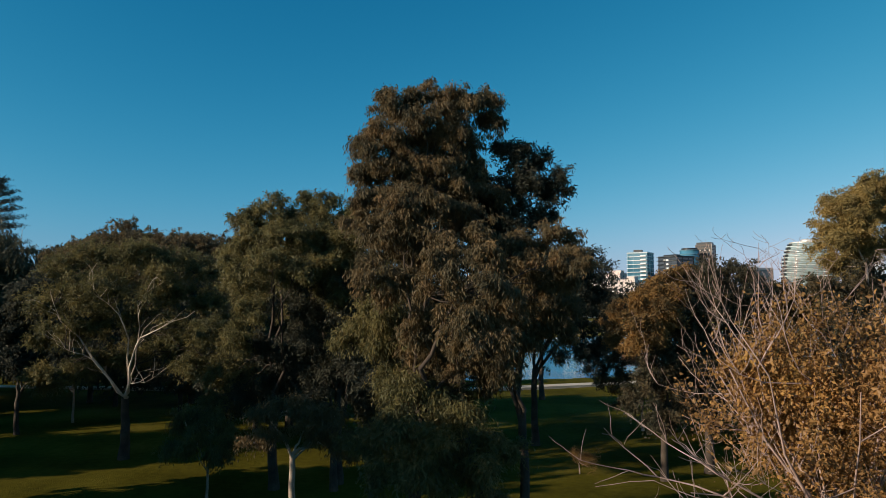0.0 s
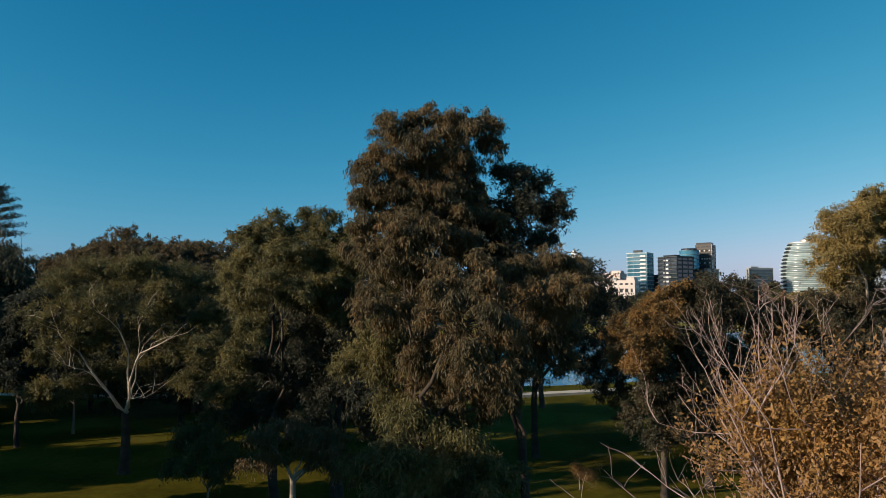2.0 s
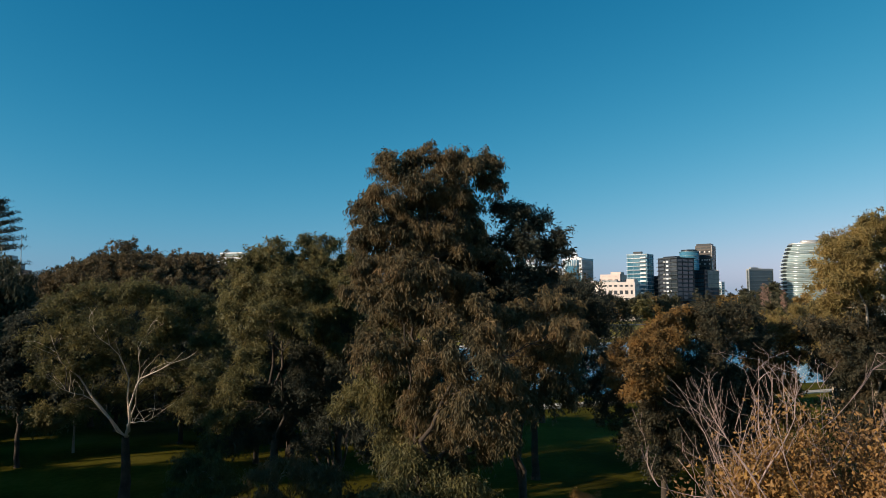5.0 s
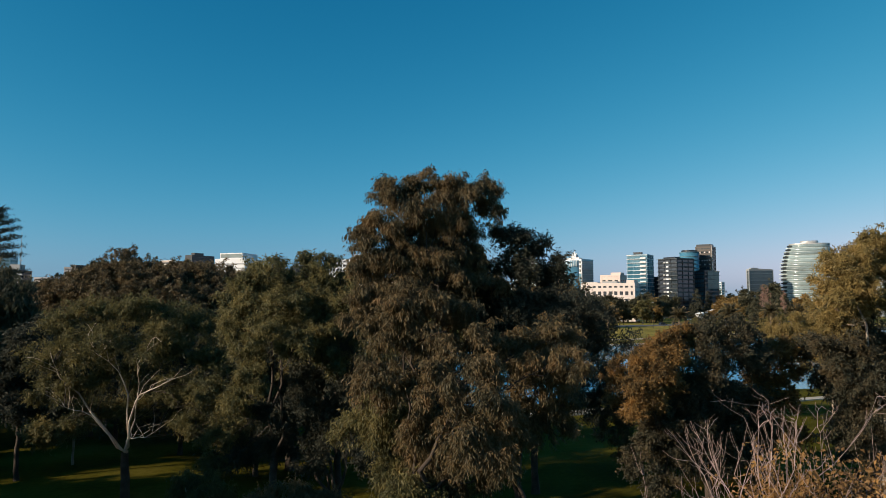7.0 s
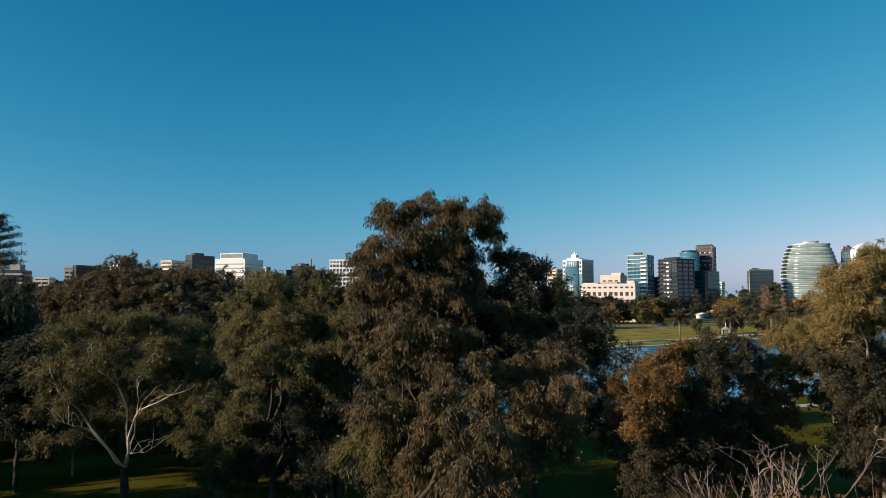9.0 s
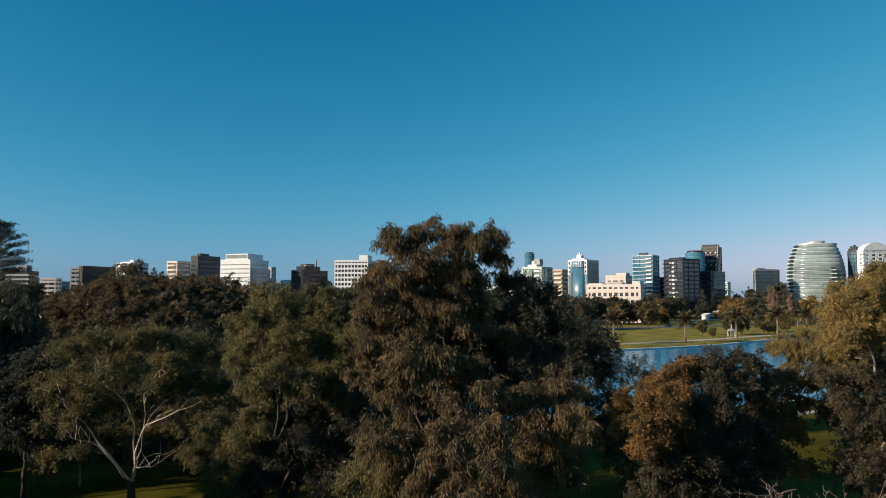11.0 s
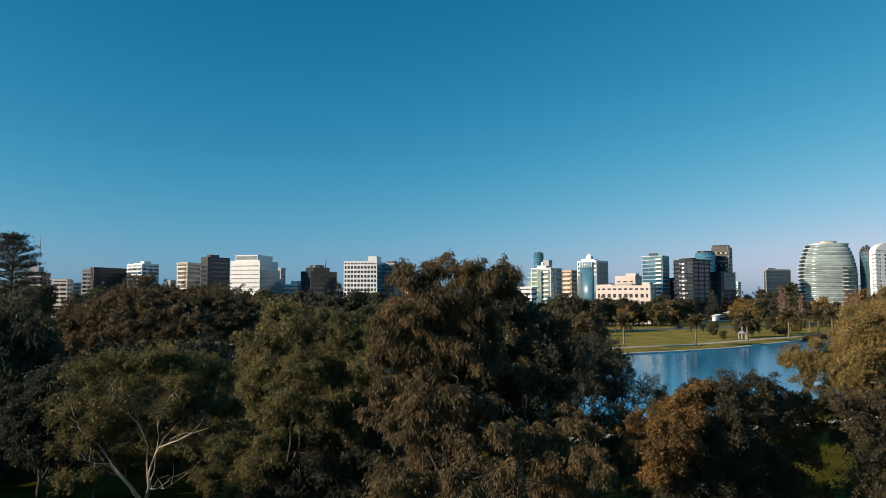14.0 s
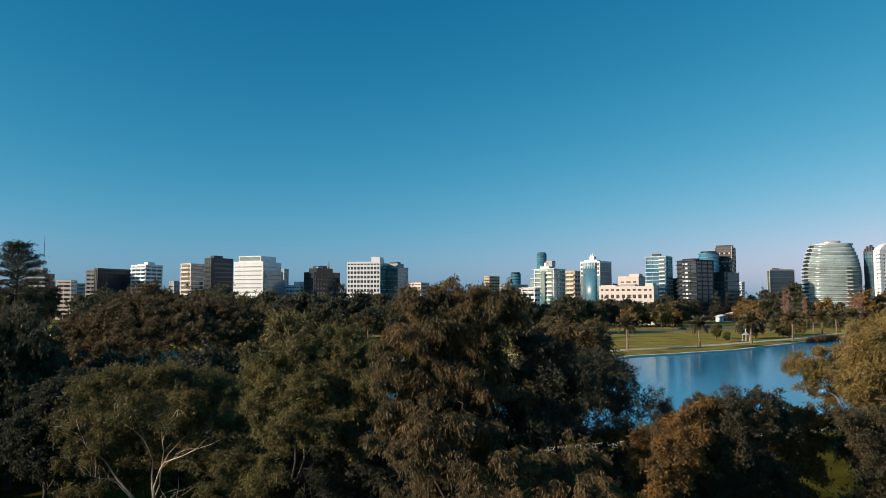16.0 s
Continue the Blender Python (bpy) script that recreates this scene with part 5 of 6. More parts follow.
SKYLINE_WEST = [
    ("apartment_building", "pale apartment tower with a flat roof behind trees", -374.9, 600.0, 16.9, 17.4, -13, 51.8, 16, PALEBLUE, GLASS_GREEN, 0.45, 4.0, 0.60),
    ("apartment_building", "dark stepped apartment block with balconies", -328.9, 540.0, 14.6, 14.8, -1, 36.4, 11, CHARCOAL, GLASS_DARK, 0.40, 6.0, 0.40),
    ("low_building", "low pale flat-roofed building among trees", -329.9, 580.0, 11.7, 12.2, -7, 32.2, 9, CREAM, GLASS_DARK, 0.50, 5.0, 0.50),
    ("low_building", "low grey-blue building among the trees", -340.2, 620.0, 10.0, 9.8, -18, 30.3, 9, GREYC, GLASS_BLUE, 0.50, 5.0, 0.50),
    ("office_building", "pale concrete office block beside a dark one", -306.0, 575.0, 8.2, 8.2, -13, 40.5, 12, CREAM, GLASS_DARK, 0.50, 4.0, 0.50),
    # Dark block; the charcoal on walls and panes includes its wide face's shade.
    ("office_building", "dark brown office block with vertical fins", -289.2, 545.0, 3.1, 32.3, 22, 40.6, 12, CHARCOAL, CHARCOAL, 0.30, 1.8, 0.70),
    ("apartment_building", "white apartment block with rows of balconies", -258.0, 560.0, 16.7, 17.2, 24, 44.0, 14, WHITE, GLASS_BLUE, 0.45, 5.0, 0.60),
    ("church", "small pale tower block among the trees", -268.1, 640.0, 6.5, 6.6, 25, 32.9, 9, GREYC, GLASS_DARK, 0.60, 3.0, 1.00),
]
SKYLINE_BEHIND_FIG = [
    ("office_building", "tan and dark glass office tower with rounded bands", -209.4, 530.0, 11.3, 13.0, 28, 43.3, 13, CREAM, GLASS_DARK, 0.28, 20.0, 0.30),
    ("office_building", "dark charcoal office tower", -208.5, 570.0, 8.2, 23.0, 30, 50.0, 14, CHARCOAL, GLASS_DARK, 0.60, 2.4, 0.50),
    ("office_building", "bright white office block with horizontal window bands", -154.1, 530.0, 25.5, 26.8, 15, 44.6, 14, WHITE, GLASS_SOFT, 0.74, 40.0, 0.60),
    ("office_building", "stepped pale tower behind the white office block", -166.6, 640.0, 5.7, 5.8, 30, 43.8, 13, GREYC, GLASS_BLUE, 0.50, 4.0, 0.50),
    ("low_building", "low white and blue building with a small stair tower", -132.9, 560.0, 16.3, 16.1, 31, 27.3, 8, WHITE, GLASS_BLUE, 0.50, 4.0, 0.50),
    ("office_building", "dark grey stepped office block with a red mast", -118.5, 545.0, 12.3, 26.7, 38, 37.1, 10, CHARCOAL, GLASS_DARK, 0.50, 3.0, 0.80),
    ("office_building", "white office tower with a grid of small windows", -67.2, 545.0, 26.4, 28.6, 5, 44.9, 13, WHITE, GLASS_DARK, 0.40, 2.6, 0.62),
    ("office_building", "dark green glass office tower with a stepped top", -55.5, 565.0, 14.4, 14.6, 29, 41.5, 12, PALEBLUE, GLASS_GREEN, 0.12, 12.0, 0.20),
]
SKYLINE_MIDDLE = [
    ("low_building", "low pink building with a flat roof", -41.8, 640.0, 14.1, 14.4, 29, 31.0, 9, PINKISH, GLASS_DARK, 0.50, 4.0, 0.50),
    ("office_building", "distant tan tower with a thin mast", 26.6, 850.0, 9.6, 16.0, 52, 43.4, 12, BRICK, GLASS_DARK, 0.50, 4.0, 0.60),
    ("office_building", "distant slim dark tower", 57.6, 860.0, 5.3, 5.3, 54, 42.3, 12, CHARCOAL, GLASS_BLUE, 0.30, 5.0, 0.40),
    ("low_building", "distant low blue-grey block", 49.7, 800.0, 21.3, 24.2, 54, 32.3, 9, GREYC, GLASS_BLUE, 0.50, 5.0, 0.50),
    ("apartment_building", "low white terraced block in front of a glass tower", 44.4, 470.0, 9.7, 9.8, 28, 23.4, 7, WHITE, GLASS_DARK, 0.45, 5.0, 0.50),
    ("apartment_building", "stepped pale green glass apartment tower with balconies", 59.6, 490.0, 15.9, 15.7, 37, 36.9, 12, PALEGREEN, GLASS_GREEN, 0.16, 5.0, 0.25),
    ("tower", "distant slim blue glass skyscraper", 107.0, 1010.0, 6.2, 6.3, 56, 71.0, 19, CHARCOAL, GLASS_BLUE, 0.20, 4.0, 0.30),
    ("office_building", "tan office block with deep floors", 84.4, 560.0, 9.1, 9.0, 38, 38.1, 11, BRICK, GLASS_DARK, 0.50, 5.0, 0.50),
]
SKYLINE_BEYOND_LAWN = [
    ("office_building", "blue glass office tower with white corner frames", 98.4, 530.0, 16.7, 16.9, 42, 44.1, 12, WHITE, GLASS_BLUE, 0.08, 18.0, 2.60),
    ("low_building", "long low cream building with two rows of square windows", 117.1, 450.0, 34.6, 17.3, 24, 23.9, 5, CREAM, GLASS_DARK, 0.48, 3.6, 1.40),
    ("low_building", "pink stepped roof building behind the cream one", 148.5, 620.0, 18.2, 18.3, 32, 35.6, 9, PINKISH, GLASS_DARK, 0.70, 6.0, 2.00),
    ("apartment_building", "blue glass apartment tower with white floor slabs", 156.9, 565.0, 16.5, 16.5, 34, 49.9, 16, PALEBLUE, GLASS_BLUE, 0.16, 6.0, 0.30),
    ("office_building", "dark slim tower beside the apartment tower", 166.1, 580.0, 3.4, 5.7, 66, 32.5, 10, CHARCOAL, GLASS_DARK, 0.40, 4.0, 0.50),
    ("apartment_building", "dark glass apartment block with white balconies", 174.3, 545.0, 19.2, 19.0, 60, 45.7, 14, CHARCOAL, GLASS_DARK, 0.25, 7.0, 0.30),
    ("tower", "blue glass drum tower behind the dark block", 205.3, 615.0, 7.8, 7.7, 47, 51.5, 15, CHARCOAL, GLASS_BLUE, 0.15, 30.0, 0.20),
    ("office_building", "brown office tower with deep window bands", 224.8, 610.0, 13.6, 13.4, 36, 59.8, 17, BROWN, GLASS_DARK, 0.45, 4.0, 0.50),
]
SKYLINE_EAST = [
    ("apartment_building", "dark glass podium block with vertical fins", 200.6, 560.0, 20.8, 21.0, 51, 36.8, 11, CHARCOAL, GLASS_BLUE, 0.30, 1.6, 0.35),
    ("office_building", "distant pale blue office block", 343.1, 900.0, 5.6, 5.5, 66, 37.3, 11, WHITE, GLASS_BLUE, 0.40, 4.0, 0.60),
    ("office_building", "flat grey glass office block with roof masts", 302.7, 720.0, 4.0, 29.8, 73, 45.0, 12, GREYC, GLASS_GREY, 0.03, 30.0, 0.08),
    ("low_building", "small white block between the towers", 320.4, 700.0, 4.5, 4.6, 65, 30.5, 9, WHITE, GLASS_DARK, 0.50, 5.0, 0.50),
    ("office_building", "dark glass tower with a ragged roofline", 360.0, 640.0, 8.0, 7.9, 52, 58.4, 17, CHARCOAL, GLASS_BLUE, 0.20, 3.0, 0.30),
    ("apartment_building", "white apartment tower with an arched top", 348.8, 610.0, 7.7, 26.1, 80, 56.8, 18, WHITE, GLASS_DARK, 0.50, 7.0, 3.40),
]
BUILDINGS = SKYLINE_WEST + SKYLINE_BEHIND_FIG + SKYLINE_MIDDLE + SKYLINE_BEYOND_LAWN + SKYLINE_EAST
blocks = [building(*row, stack=STACKS.get(i, ())) for i, row in enumerate(BUILDINGS)]


def balconies(i, x, wide, mat, reach=1.3, skip=1, side=0):
    """A column of balconies on the front face of a block, at the share x of its length."""
    _, _, _, _, wl, wr, _, top, floors = BUILDINGS[i][:9]
    fh = top / floors
    c = -wl * x
    me = Shape().box(c - wide / 2, c + wide / 2, -reach, 0.3, -0.15, 0.15).box(c - wide / 2, c + wide / 2, -reach, -reach + 0.1, 0.15, 1.1).make("balcony", mat)
    for f in range(skip, floors):
        piece("balcony", me, blocks[i], m=pose(0, 0, f * fh))


for i, x, wide, mat in ((1, 0.5, 18, GREYC), (6, 0.25, 7, WHITE), (6, 0.75, 7, WHITE), (8, 0.5, 8, CREAM), (20, 0.5, 7, WHITE), (21, 0.2, 4, WHITE), (23, 0.4, 6, CREAM), (27, 0.18, 4.5, WHITE), (29, 0.45, 2.2, WHITE), (29, 0.85, 4, CHARCOAL), (37, 0.2, 5, WHITE)):
    balconies(i, x, wide, mat)


# The rounded apartment tower: curved glass storeys between projecting slabs.
def oval(rx, ry, n=56, squeeze=0.85):
    a = np.arange(n) * 2 * np.pi / n
    c, s = np.cos(a), np.sin(a)
    return np.c_[rx * np.sign(c) * np.abs(c) ** squeeze, ry * np.sign(s) * np.abs(s) ** squeeze]


tower = thing("apartment_tower", "rounded barrel-shaped apartment tower of pale green glass", "building", (331.5, 655, 0), "city skyline", turn=-26)
floors, fh = 19, 3.42
for f in range(floors):
    t = (f + 0.5) / floors
    g = 1.0 if t < 0.55 else 1.0 - 0.30 * ((t - 0.55) / 0.45) ** 2.1
    g *= 0.95 + 0.05 * math.sin(math.pi * min(1, t / 0.55) * 0.5)
    rx, ry = 24.0 * g, 17.5 * g
    piece("floor_slab", Shape().prism(oval(rx, ry), f * fh - 0.1, f * fh + 0.2).make("floor_slab", PALEGREEN, False), tower)
    piece("window", Shape().prism(oval(rx - 0.9, ry - 0.9), f * fh + 0.2, f * fh + fh - 0.1).make("window", GLASS_PALE, True), tower)
    for k, x in enumerate((-0.97, -0.88, 0.55)):
        if k == 2 and f > 12:
            continue
        w = (2.6, 3.4, 3.6)[k]
        yy = -ry * (1 - abs(x) ** (2 / 0.85)) ** (0.85 / 2)
        bal = piece("balcony", Shape().box(rx * x - w / 2, rx * x + w / 2, yy - 0.3, yy + 3, f * fh + 1.3, f * fh + 2.6).make("balcony", RECESS_SHADE), tower)
        piece("balustrade", Shape().box(rx * x - w / 2 - 1.2, rx * x + w / 2 + 0.6, yy - 0.9, yy + 3, f * fh - 0.12, f * fh + 0.5).make("balustrade", PALEGREEN), bal)
piece("roof", Shape().prism(oval(17.2, 12), floors * fh - 0.1, floors * fh + 0.8).make("roof", STEEL), tower)
piece("roof_drum", Shape().prism(oval(7.5, 6), floors * fh + 0.8, floors * fh + 3.4).make("roof_drum", STEEL, True), tower)

# Thin floor slabs that stand out from the glass.
for i, mat, out, thick in ((8, CREAM, 0.5, 0.5), (15, PALEGREEN, 0.35, 0.35), (21, PALEGREEN, 0.8, 0.3), (27, WHITE, 0.3, 0.3), (29, DARK_SLAB, 0.9, 0.32), (32, DARK_SLAB, 0.5, 0.3), (20, WHITE, 1.0, 0.5)):
    _, _, _, _, wl, wr, _, top, count = BUILDINGS[i][:9]
    wl, wr = max(wl, 4.0), max(wr, 5.0)
    me = Shape().prism(inset([(0, 0), (0, wr), (-wl, wr), (-wl, 0)], -out), 0, thick).make("floor_slab", mat)
    for f in range(1, count + 1):
        piece("floor_slab", me, blocks[i], m=pose(0, 0, f * top / count - 0.2))


def size_of(i):
    wl, wr, _, top, count = BUILDINGS[i][4:9]
    return max(wl, 4.0), max(wr, 5.0), top, count


# Glass curtain walls on the shaded side faces.
for i, y0, low, mat in ((10, 0.8, 6.0, GLASS_PALE), (14, 1.0, 1.5, GLASS_BLUE), (24, 0.6, 0.8, GLASS_SOFT)):
    wl, wr, top, count = size_of(i)
    fh = top / count
    for f in range(count):
        z1 = min((f + 1) * fh - 0.18, top - low)
        if z1 > f * fh + 0.5:
            piece("curtain_glass", Shape().box(0.02, 0.3, y0, wr - 0.6, f * fh + 0.12, z1).make("curtain_glass", mat), blocks[i])
# The white block: a set-back glass corner and the stepped pale wing behind it.
wl, wr, top, count = size_of(10)
for k, (y0, y1, h) in enumerate(((wr, wr + 4.0, 0.86), (wr + 4.0, wr + 7.0, 0.72), (wr + 7.0, wr + 9.5, 0.6))):
    piece("stepped_wing", Shape().box(-wl * 0.8, -0.6, y0, y1, -0.5, top * h).make("stepped_wing", PALEBLUE), blocks[10])
piece("roof_glazing", Shape().box(-wl * 0.83, -wl * 0.12, -0.04 + wr * 0.03, wr * 0.03, top + 1.2, top + 4.0).make("roof_glazing", GLASS_PALE), blocks[10])
# The green glass apartments step down in terraces, with a glass shaft in the middle.
wl, wr, top, count = size_of(21)
for k in range(5):
    x1, h = -wl - 1.9 * k, top - 5.5 - 4.2 * k
    piece("terrace_glass", Shape().box(x1 - 1.9, x1, 0.8, wr * 0.8, -0.5, h).make("terrace_glass", GLASS_GREEN), blocks[21])
    for f in range(1, int(h / (top / count)) + 1):
        piece("terrace_slab", Shape().box(x1 - 2.8, x1 + 0.1, -0.5, wr * 0.85, f * top / count - 0.25, f * top / count + 0.1).make("terrace_slab", PALEGREEN), blocks[21])
piece("glass_shaft", Shape().box(-wl * 0.62, -wl * 0.42, -1.3, 0.2, -0.5, top - 2.0).make("glass_shaft", GLASS_GREEN), blocks[21])
piece("roof_box", Shape().box(-wl * 0.5, -wl * 0.2, wr * 0.2, wr * 0.5, top + 2.0, top + 6.0).make("roof_box", GREYC), blocks[21])
# The blue office tower: glass on its wings, a dark lift shaft and a small spire.
wl, wr, top, count = size_of(24)
for x0, x1 in ((-wl * 0.135, -0.25), (-wl + 0.25, -wl * 0.865)):
    piece("wing_glass", Shape().box(x0, x1, -0.06, 0.3, -0.5, top - 10.5).make("wing_glass", GLASS_BLUE), blocks[24])
    for z in (top - 9.4, top - 6.2, top - 3.0):
        piece("wing_window", Shape().box(x0 + 0.35, x1 - 0.35, -0.07, 0.2, z, z + 2.0).make("wing_window", GLASS_DARK), blocks[24])
piece("lift_shaft", Shape().box(-wl * 0.74, -wl * 0.66, -2.9, 0.2, -0.5, top - 9.0).make("lift_shaft", GLASS_DARK), blocks[24])
for dx, h, r in ((0.0, 6.6, 0.8), (-1.3, 5.6, 0.7), (1.3, 5.2, 0.7)):
    piece("roof_ornament", Shape().tube([(-wl * 0.48 + dx * 0.4, wr * 0.2, top + 3.6), (-wl * 0.48 + dx, wr * 0.2, top + h * 0.8), (-wl * 0.48 + dx * 1.5, wr * 0.2, top + h)], [r * 0.5, r, r * 0.3], 6).make("roof_ornament", WHITE, True), blocks[24])
# Pale vertical fins on the upper floors of the dark podium, and its stepped roof.
wl, wr, top, count = size_of(32)
for k in range(14):
    piece("fin", Shape().box(0.05, 0.5, wr * (0.2 + 0.056 * k), wr * (0.2 + 0.056 * k) + 0.35, top * 0.62, top + 0.4).make("fin", CREAM), blocks[32])
# The brown tower: cream strips standing in for lit window bands, a rooftop screen.
wl, wr, top, count = size_of(31)
for f in (12, 13, 15):
    for k in range(6):
        if R.random() < 0.6:
            piece("blind", Shape().box(-wl * (0.08 + 0.15 * k) - 1.2, -wl * (0.08 + 0.15 * k), 0.02, 0.42, (f + 0.5) * top / count, (f + 0.85) * top / count).make("blind", CREAM), blocks[31])
piece("roof_screen", Shape().box(-wl * 0.95, -wl * 0.05, wr * 0.05, wr * 0.7, top + 0.5, top + 2.4).make("roof_screen", CHARCOAL), blocks[31])
piece("side_panel", Shape().box(0.0, 0.35, 0.2, 1.4, top * 0.4, top + 1.0).make("side_panel", CREAM), blocks[31])
# Aerials on the grey glass block and a ragged crest on the dark tower.
wl, wr, top, count = size_of(34)
for y in (0.25, 0.4, 0.55):
    piece("aerial", Shape().tube([(-2, wr * y, top), (-2, wr * y, top + 2.2), (-2, wr * y, top + 4.4)], [0.16, 0.12, 0.06], 5).make("aerial", GREYC), blocks[34])
wl, wr, top, count = size_of(36)
for k, h in enumerate((2.5, 4.5, 3.2, 5.5, 4.0)):
    piece("crest_fin", Shape().box(-wl * 0.9 + k * wl * 0.18, -wl * 0.9 + k * wl * 0.18 + 0.9, 0.1, wr * 0.6, top + 0.3, top + h).make("crest_fin", CHARCOAL), blocks[36])
# White loggias scattered over the dark apartment block.
_, _, _, _, wl, wr, _, top, count = BUILDINGS[29][:9]
loggia = Shape().box(-1.1, 1.1, -0.8, 0.4, 0.1, 1.2).make("loggia", GREYC)
for f in range(1, count):
    for x in ((0.52, 0.62) if f % 3 else (0.3, 0.52, 0.6)):
        if R.random() < 0.5:
            piece("loggia", loggia, blocks[29], m=pose(-wl * (x + R.uniform(-0.04, 0.04)), -0.4, f * top / count))


def drum(label, x, y, radius, top, count, band, glass):
    """A round glass tower with thin bands at its floors."""
    b = thing("tower", label, "building", (x, y, 0), "city skyline")
    piece("wall", Shape().prism(oval(radius - 0.3, radius - 0.3, 32, 1), -1, top - 0.2).make("wall", glass, True), b)
    ring = Shape().prism(oval(radius, radius, 32, 1), 0, 0.5).make("floor_band", band, True)
    for f in range(1, count + 1):
        piece("floor_band", ring, b, m=pose(0, 0, f * top / count - 0.5))
    piece("roof", Shape().prism(oval(radius * 0.8, radius * 0.8, 32, 1), top, top + 1.6).make("roof", CHARCOAL), b)


drum("distant round blue glass skyscraper", 105.0, 1000, 7.2, 80.0, 24, PALEBLUE, GLASS_BLUE)
drum("blue glass drum tower behind the dark block", 204.5, 606, 8.3, 54.6, 16, PALEBLUE, GLASS_BLUE)
drum("distant slim round dark tower", 58.2, 852, 6.4, 46.8, 14, CHARCOAL, GLASS_BLUE)
# Curved glass bay of the blue office tower.
_, _, _, _, wl, wr, _, top, count = BUILDINGS[24][:9]
bay_plan = [(-wl * 0.5 + wl * 0.36 * math.cos(a), -3.0 * math.sin(a)) for a in np.linspace(math.pi, 2 * math.pi, 13)[::-1]]
bay_plan = [(x, -abs(y)) for x, y in bay_plan] + [(-wl * 0.86, 1.0), (-wl * 0.5, 1.0), (-wl * 0.14, 1.0)]
piece("glass_bay", Shape().prism(bay_plan, 0, top - 5.5).make("glass_bay", GLASS_BAY, True), blocks[24])
piece("crown_band", Shape().prism([(x, y * 1.08) for x, y in bay_plan], top - 5.3, top - 0.6).make("crown_band", PALEBLUE, True), blocks[24])
for k in range(9):
    x, y = bay_plan[2 + k]
    piece("mullion", Shape().box(x - 0.12, x + 0.12, y * 1.08 - 0.12, y * 1.08 + 0.12, top - 5.3, top - 0.6).make("mullion", WHITE), blocks[24])
# Arched crown of the white apartment tower.
_, _, _, _, wl, wr, _, top, count = BUILDINGS[37][:9]
t = np.linspace(0, 1, 13)
arc = np.c_[wr * t, top + 0.2 + 7.0 * np.sin(math.pi * t) ** 0.7]
sh = Shape()
for i in range(12):
    (ya, za), (yb, zb) = arc[i], arc[i + 1]
    sh.add([(0, ya, top - 0.5), (0, yb, top - 0.5), (0, yb, zb), (0, ya, za), (-wl, ya, top - 0.5), (-wl, yb, top - 0.5), (-wl, yb, zb), (-wl, ya, za)], [(0, 1, 2, 3), (7, 6, 5, 4), (3, 2, 6, 7)])
piece("arched_crown", sh.make("arched_crown", WHITE), blocks[37])
# Masts.
def mast(label, x, y, z0, z1, r, mat, bars=0):
    m = thing("mast", label, "mast", (x, y, 0), "roof masts")
    piece("pole", Shape().tube([(0, 0, z0), (0, 0, (z0 + z1) / 2), (0, 0, z1)], [r, r * 0.8, r * 0.4], 5).make("pole", mat), m)
    for k in range(bars):
        z = z0 + (z1 - z0) * (0.15 + 0.17 * k)
        piece("crossbar", Shape().box(-r * 3, r * 3, -r * 0.4, r * 0.4, z, z + r).make("crossbar", mat), m)


mast("thin grey lattice mast rising over the trees", -366, 600, 0, 72, 0.5, GREYC, 5)
mast("red roof mast on the dark office block", -110, 560, 37, 46.5, 0.7, REDP)
mast("thin mast on the distant tan tower", 31, 858, 43, 60, 0.35, GREYC)


# ---- park furniture and cars ----
gz = thing("gazebo", "small white park shelter with a pointed roof", "gazebo", (107.7, 279.6, 0))
piece("roof", Shape().prism(oval(1.9, 1.9, 12, 1), 2.2, 2.32).prism(oval(1.85, 1.85, 12, 1), 2.32, 3.3, oval(0.12, 0.12, 12, 1)).make("roof", GREYC), gz)
piece("finial", Shape().tube([(0, 0, 3.2), (0, 0, 4.4), (0, 0, 5.6)], [0.12, 0.16, 0.03], 6).make("finial", WHITE), gz)
for k in range(6):
    a = k * math.pi / 3
    piece("post", Shape().tube([(1.5 * math.cos(a), 1.5 * math.sin(a), -0.2), (1.5 * math.cos(a), 1.5 * math.sin(a), 2.3)], [0.06, 0.06], 6).make("post", WHITE), gz)
pv = thing("pavilion", "low white pavilion with curved roofs on the park lawn", "pavilion", (178, 505, 0))
for x0, x1, h in ((0, 9, 4.2), (8, 20, 6.2), (18, 27, 4.8)):
    piece("wall", Shape().box(x0, x1, 0, 12, -0.3, h - 0.6).make("wall", WHITE), pv)
    t = np.linspace(0, 1, 9)
    arc = np.c_[x0 - 0.6 + (x1 - x0 + 1.2) * t, h - 0.6 + np.sin(math.pi * t) * 1.5]
    sh = Shape()
    for i in range(8):
        (xa, za), (xb, zb) = arc[i], arc[i + 1]
        sh.add([(xa, -0.8, za), (xb, -0.8, zb), (xb, 12.6, zb), (xa, 12.6, za), (xa, -0.8, za - 0.3), (xb, -0.8, zb - 0.3), (xb, 12.6, zb - 0.3), (xa, 12.6, za - 0.3)], [(0, 1, 2, 3), (7, 6, 5, 4), (0, 4, 5, 1), (3, 2, 6, 7)])
    piece("roof", sh.make("roof", WHITE), pv)
    piece("window", Shape().box(x0 + 1.5, x1 - 1.5, -0.06, 0.1, 0.9, h - 1.4).make("window", GLASS_DARK), pv)


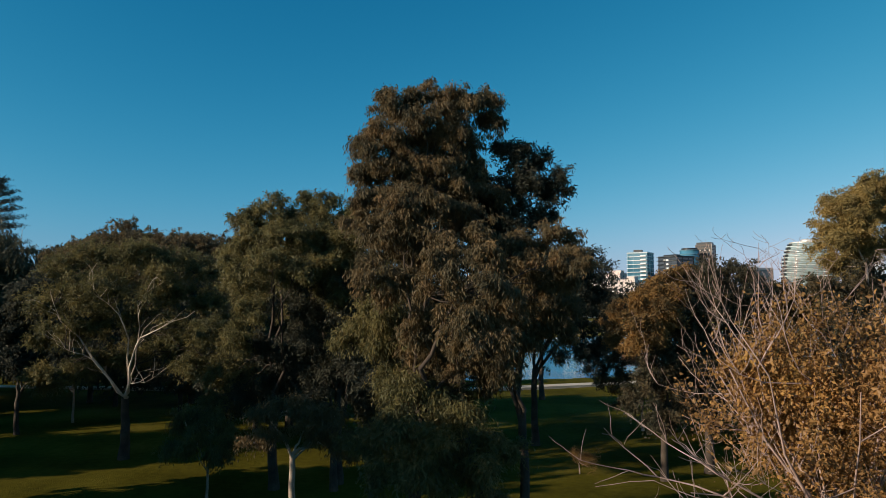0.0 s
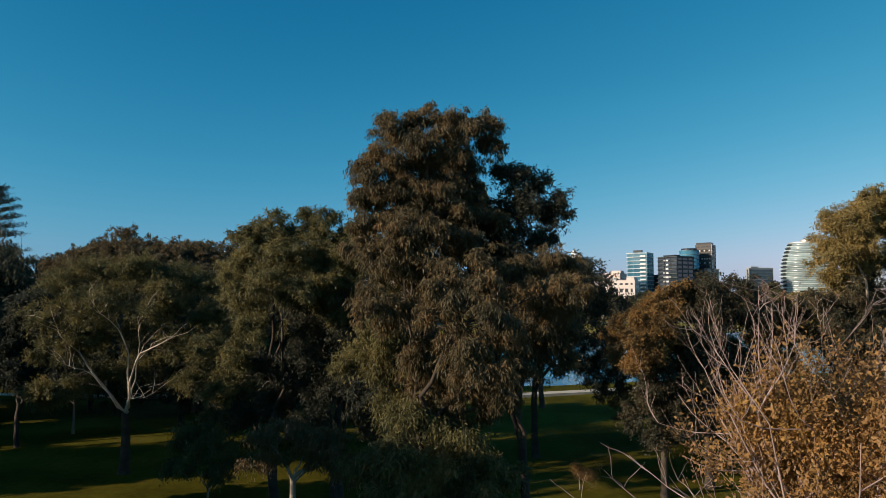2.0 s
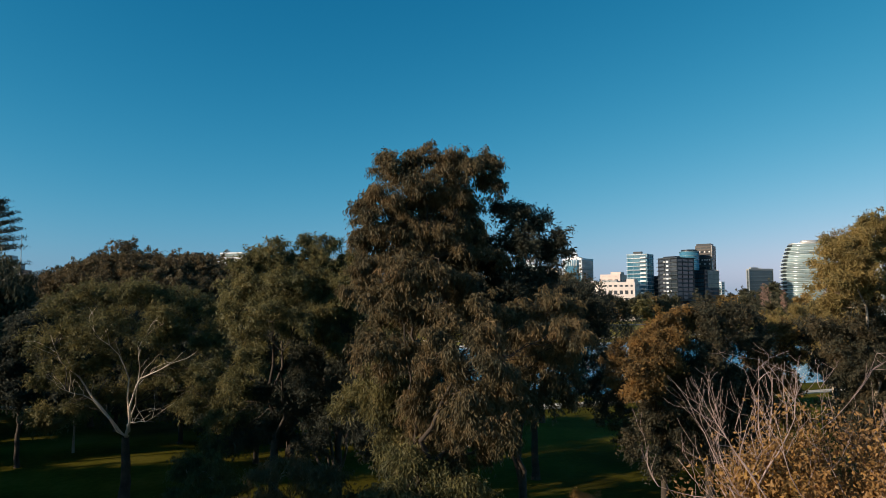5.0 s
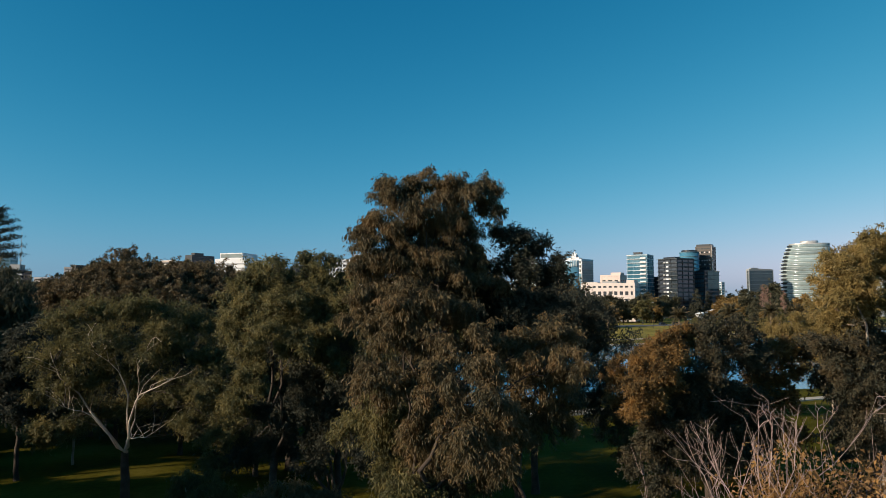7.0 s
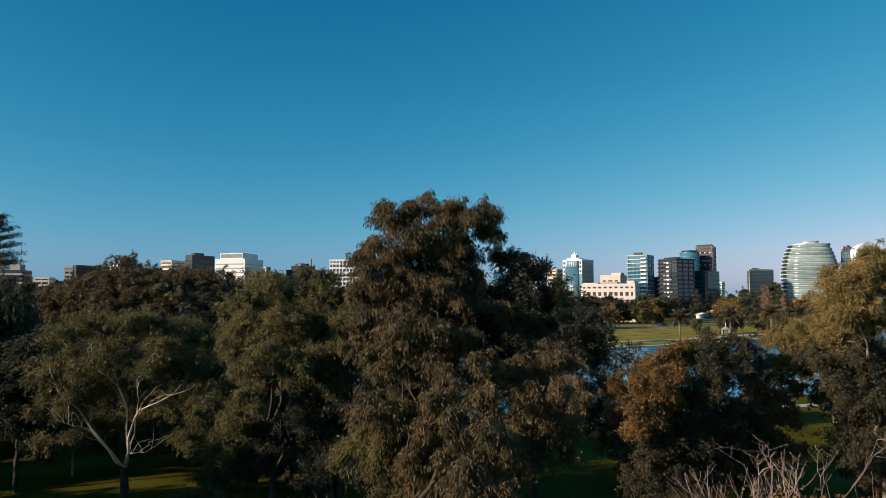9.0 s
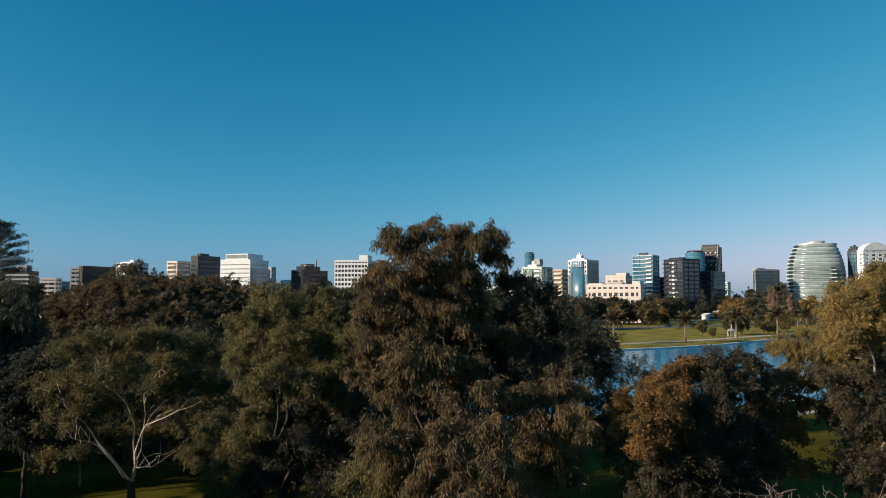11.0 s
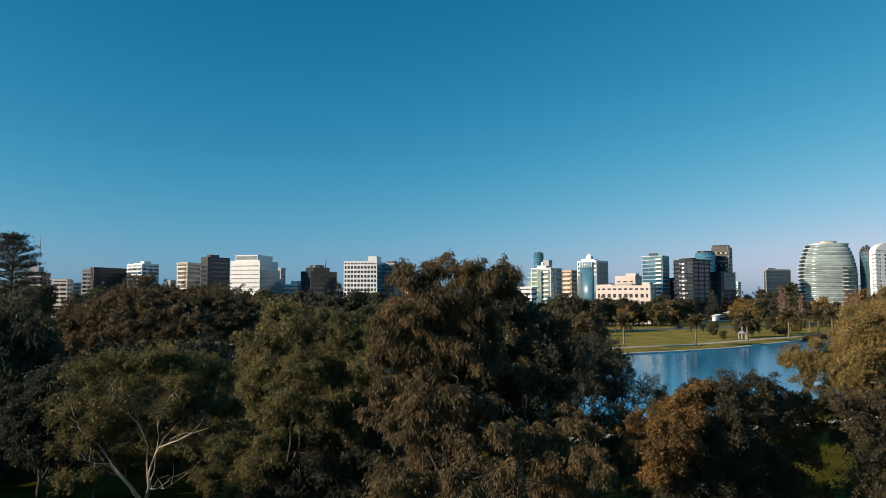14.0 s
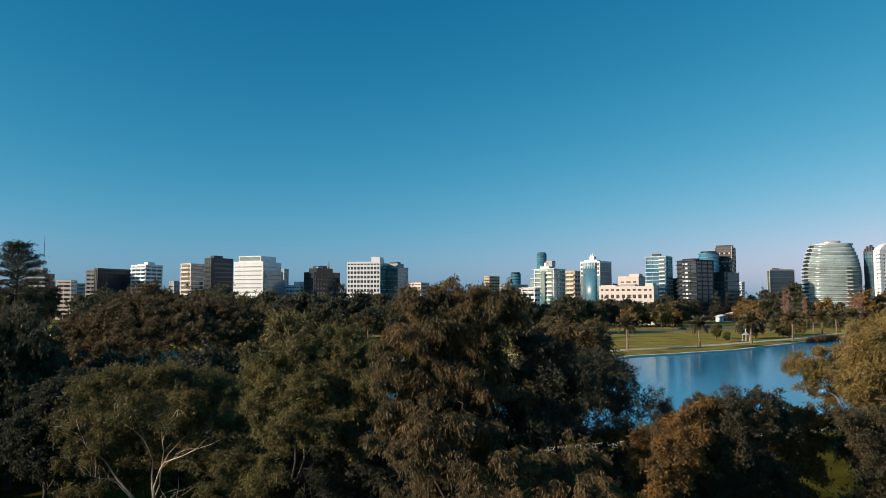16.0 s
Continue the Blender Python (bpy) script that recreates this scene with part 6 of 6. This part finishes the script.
sh = thing("boat_shed", "low pale lakeside shed with a railed deck", "shed", (-189, 312, 0), turn=-8)
piece("wall", Shape().box(-4, 4, 0, 5, -0.4, 2.6).make("wall", CREAM), sh)
piece("roof", Shape().box(-4.6, 4.6, -1.2, 5.6, 2.6, 2.9).make("roof", GREYC), sh)
piece("window", Shape().box(-3, 1, -0.05, 0.1, 1.0, 2.1).make("window", GLASS_DARK), sh)
piece("door", Shape().box(1.8, 2.8, -0.05, 0.1, 0.0, 2.1).make("door", GREYC), sh)
piece("deck", Shape().box(-5, 5, -4, 0, 0.15, 0.35).make("deck", STONE), sh)
for k in range(6):
    piece("rail_post", Shape().box(-4.9 + 1.92 * k, -4.8 + 1.92 * k, -3.95, -3.85, 0.35, 1.3).make("rail_post", WHITE), sh)
piece("rail", Shape().box(-5, 5, -3.96, -3.84, 1.3, 1.4).make("rail", WHITE), sh)


def car(label, paint, x, y, turn):
    c = thing("car", label, "car", (x, y, 0.06), "parked cars", turn=turn)
    side = np.array([(-2.2, 0.35), (2.2, 0.35), (2.25, 0.75), (1.2, 0.95), (0.5, 1.45), (-1.2, 1.48), (-2.1, 1.0), (-2.25, 0.7)])
    k = len(side)
    v = np.vstack([np.c_[side[:, 0], np.full(k, -0.86), side[:, 1]], np.c_[side[:, 0], np.full(k, 0.86), side[:, 1]]])
    i = np.arange(k)
    j = (i + 1) % k
    f = np.vstack([np.c_[i, j, j + k, i + k], [(7, 6, 1, 0), (6, 3, 2, 1), (6, 5, 4, 3), (8, 9, 14, 15), (9, 10, 11, 14), (11, 12, 13, 14)]])
    piece("body", mesh_of("body", v, f, paint), c)
    piece("windscreen", Shape().add([(1.14, -0.7, 1.0), (1.14, 0.7, 1.0), (0.56, 0.62, 1.42), (0.56, -0.62, 1.42)], [(0, 1, 2, 3)]).make("windscreen", GLASS_DARK), c, m=pose(0.02, 0, 0.02))
    for sd in (-1, 1):
        piece("side_window", Shape().box(-1.5, 0.6, sd * 0.87 - 0.01, sd * 0.87 + 0.01, 1.0, 1.36).make("side_window", GLASS_DARK), c)
        for wxp in (-1.35, 1.4):
            w = Shape().tube([(wxp, sd * 0.78, 0.32), (wxp, sd * 0.9, 0.32)], [0.32, 0.32], 12)
            w.prism([(wxp - 0.2, sd * 0.9 - 0.02), (wxp + 0.2, sd * 0.9 - 0.02), (wxp + 0.2, sd * 0.9 + 0.01), (wxp - 0.2, sd * 0.9 + 0.01)], 0.12, 0.52)
            wheel = piece("wheel", w.make("wheel", TYRE), c)
            piece("rim", Shape().tube([(wxp, sd * 0.9, 0.32), (wxp, sd * 0.925, 0.32), (wxp, sd * 0.93, 0.32)], [0.2, 0.18, 0.02], 12).make("rim", STEEL), wheel, "pale metal wheel rim")


CAR_WHITE = plain("white_car_paint", (0.7, 0.7, 0.7), rough=0.25)
CAR_DARK = plain("dark_car_paint", (0.03, 0.035, 0.045), rough=0.25)
CAR_RED = plain("red_car_paint", (0.3, 0.03, 0.03), rough=0.25)
for label, paint, x, y, turn in (("dark car driving on the park road", CAR_DARK, 112, 376, 30), ("dark car parked on the park road", CAR_DARK, 123, 387, 31), ("dark car parked on the park road", CAR_DARK, 130, 391, 31), ("dark car parked on the park road", CAR_DARK, 137, 395, 31), ("red car driving on the park road", CAR_RED, 60, 352, 20),
                                 ("white car parked beyond the lawn", CAR_WHITE, 148, 500, 10), ("white car parked beyond the lawn", CAR_WHITE, 158, 470, 15), ("white car parked beyond the lawn", CAR_WHITE, 131, 470, 5), ("dark car parked beyond the lawn", CAR_DARK, 140, 485, 12)):
    car(label, paint, x, y, turn)


def lamp_post(x, y, h):
    p = thing("lamp_post", "thin grey park lamp post", "lamp post", (x, y, 0), "park lamp posts")
    piece("pole", Shape().tube([(0, 0, -0.2), (0, 0, h * 0.5), (0, 0, h)], [0.065, 0.055, 0.045], 6).make("pole", CHARCOAL), p)
    piece("lamp_head", Shape().box(-0.5, 0.5, -0.14, 0.14, h, h + 0.18).make("lamp_head", GREYC), p)


lamp_post(94, 330, 12)
lamp_post(128, 345, 11)
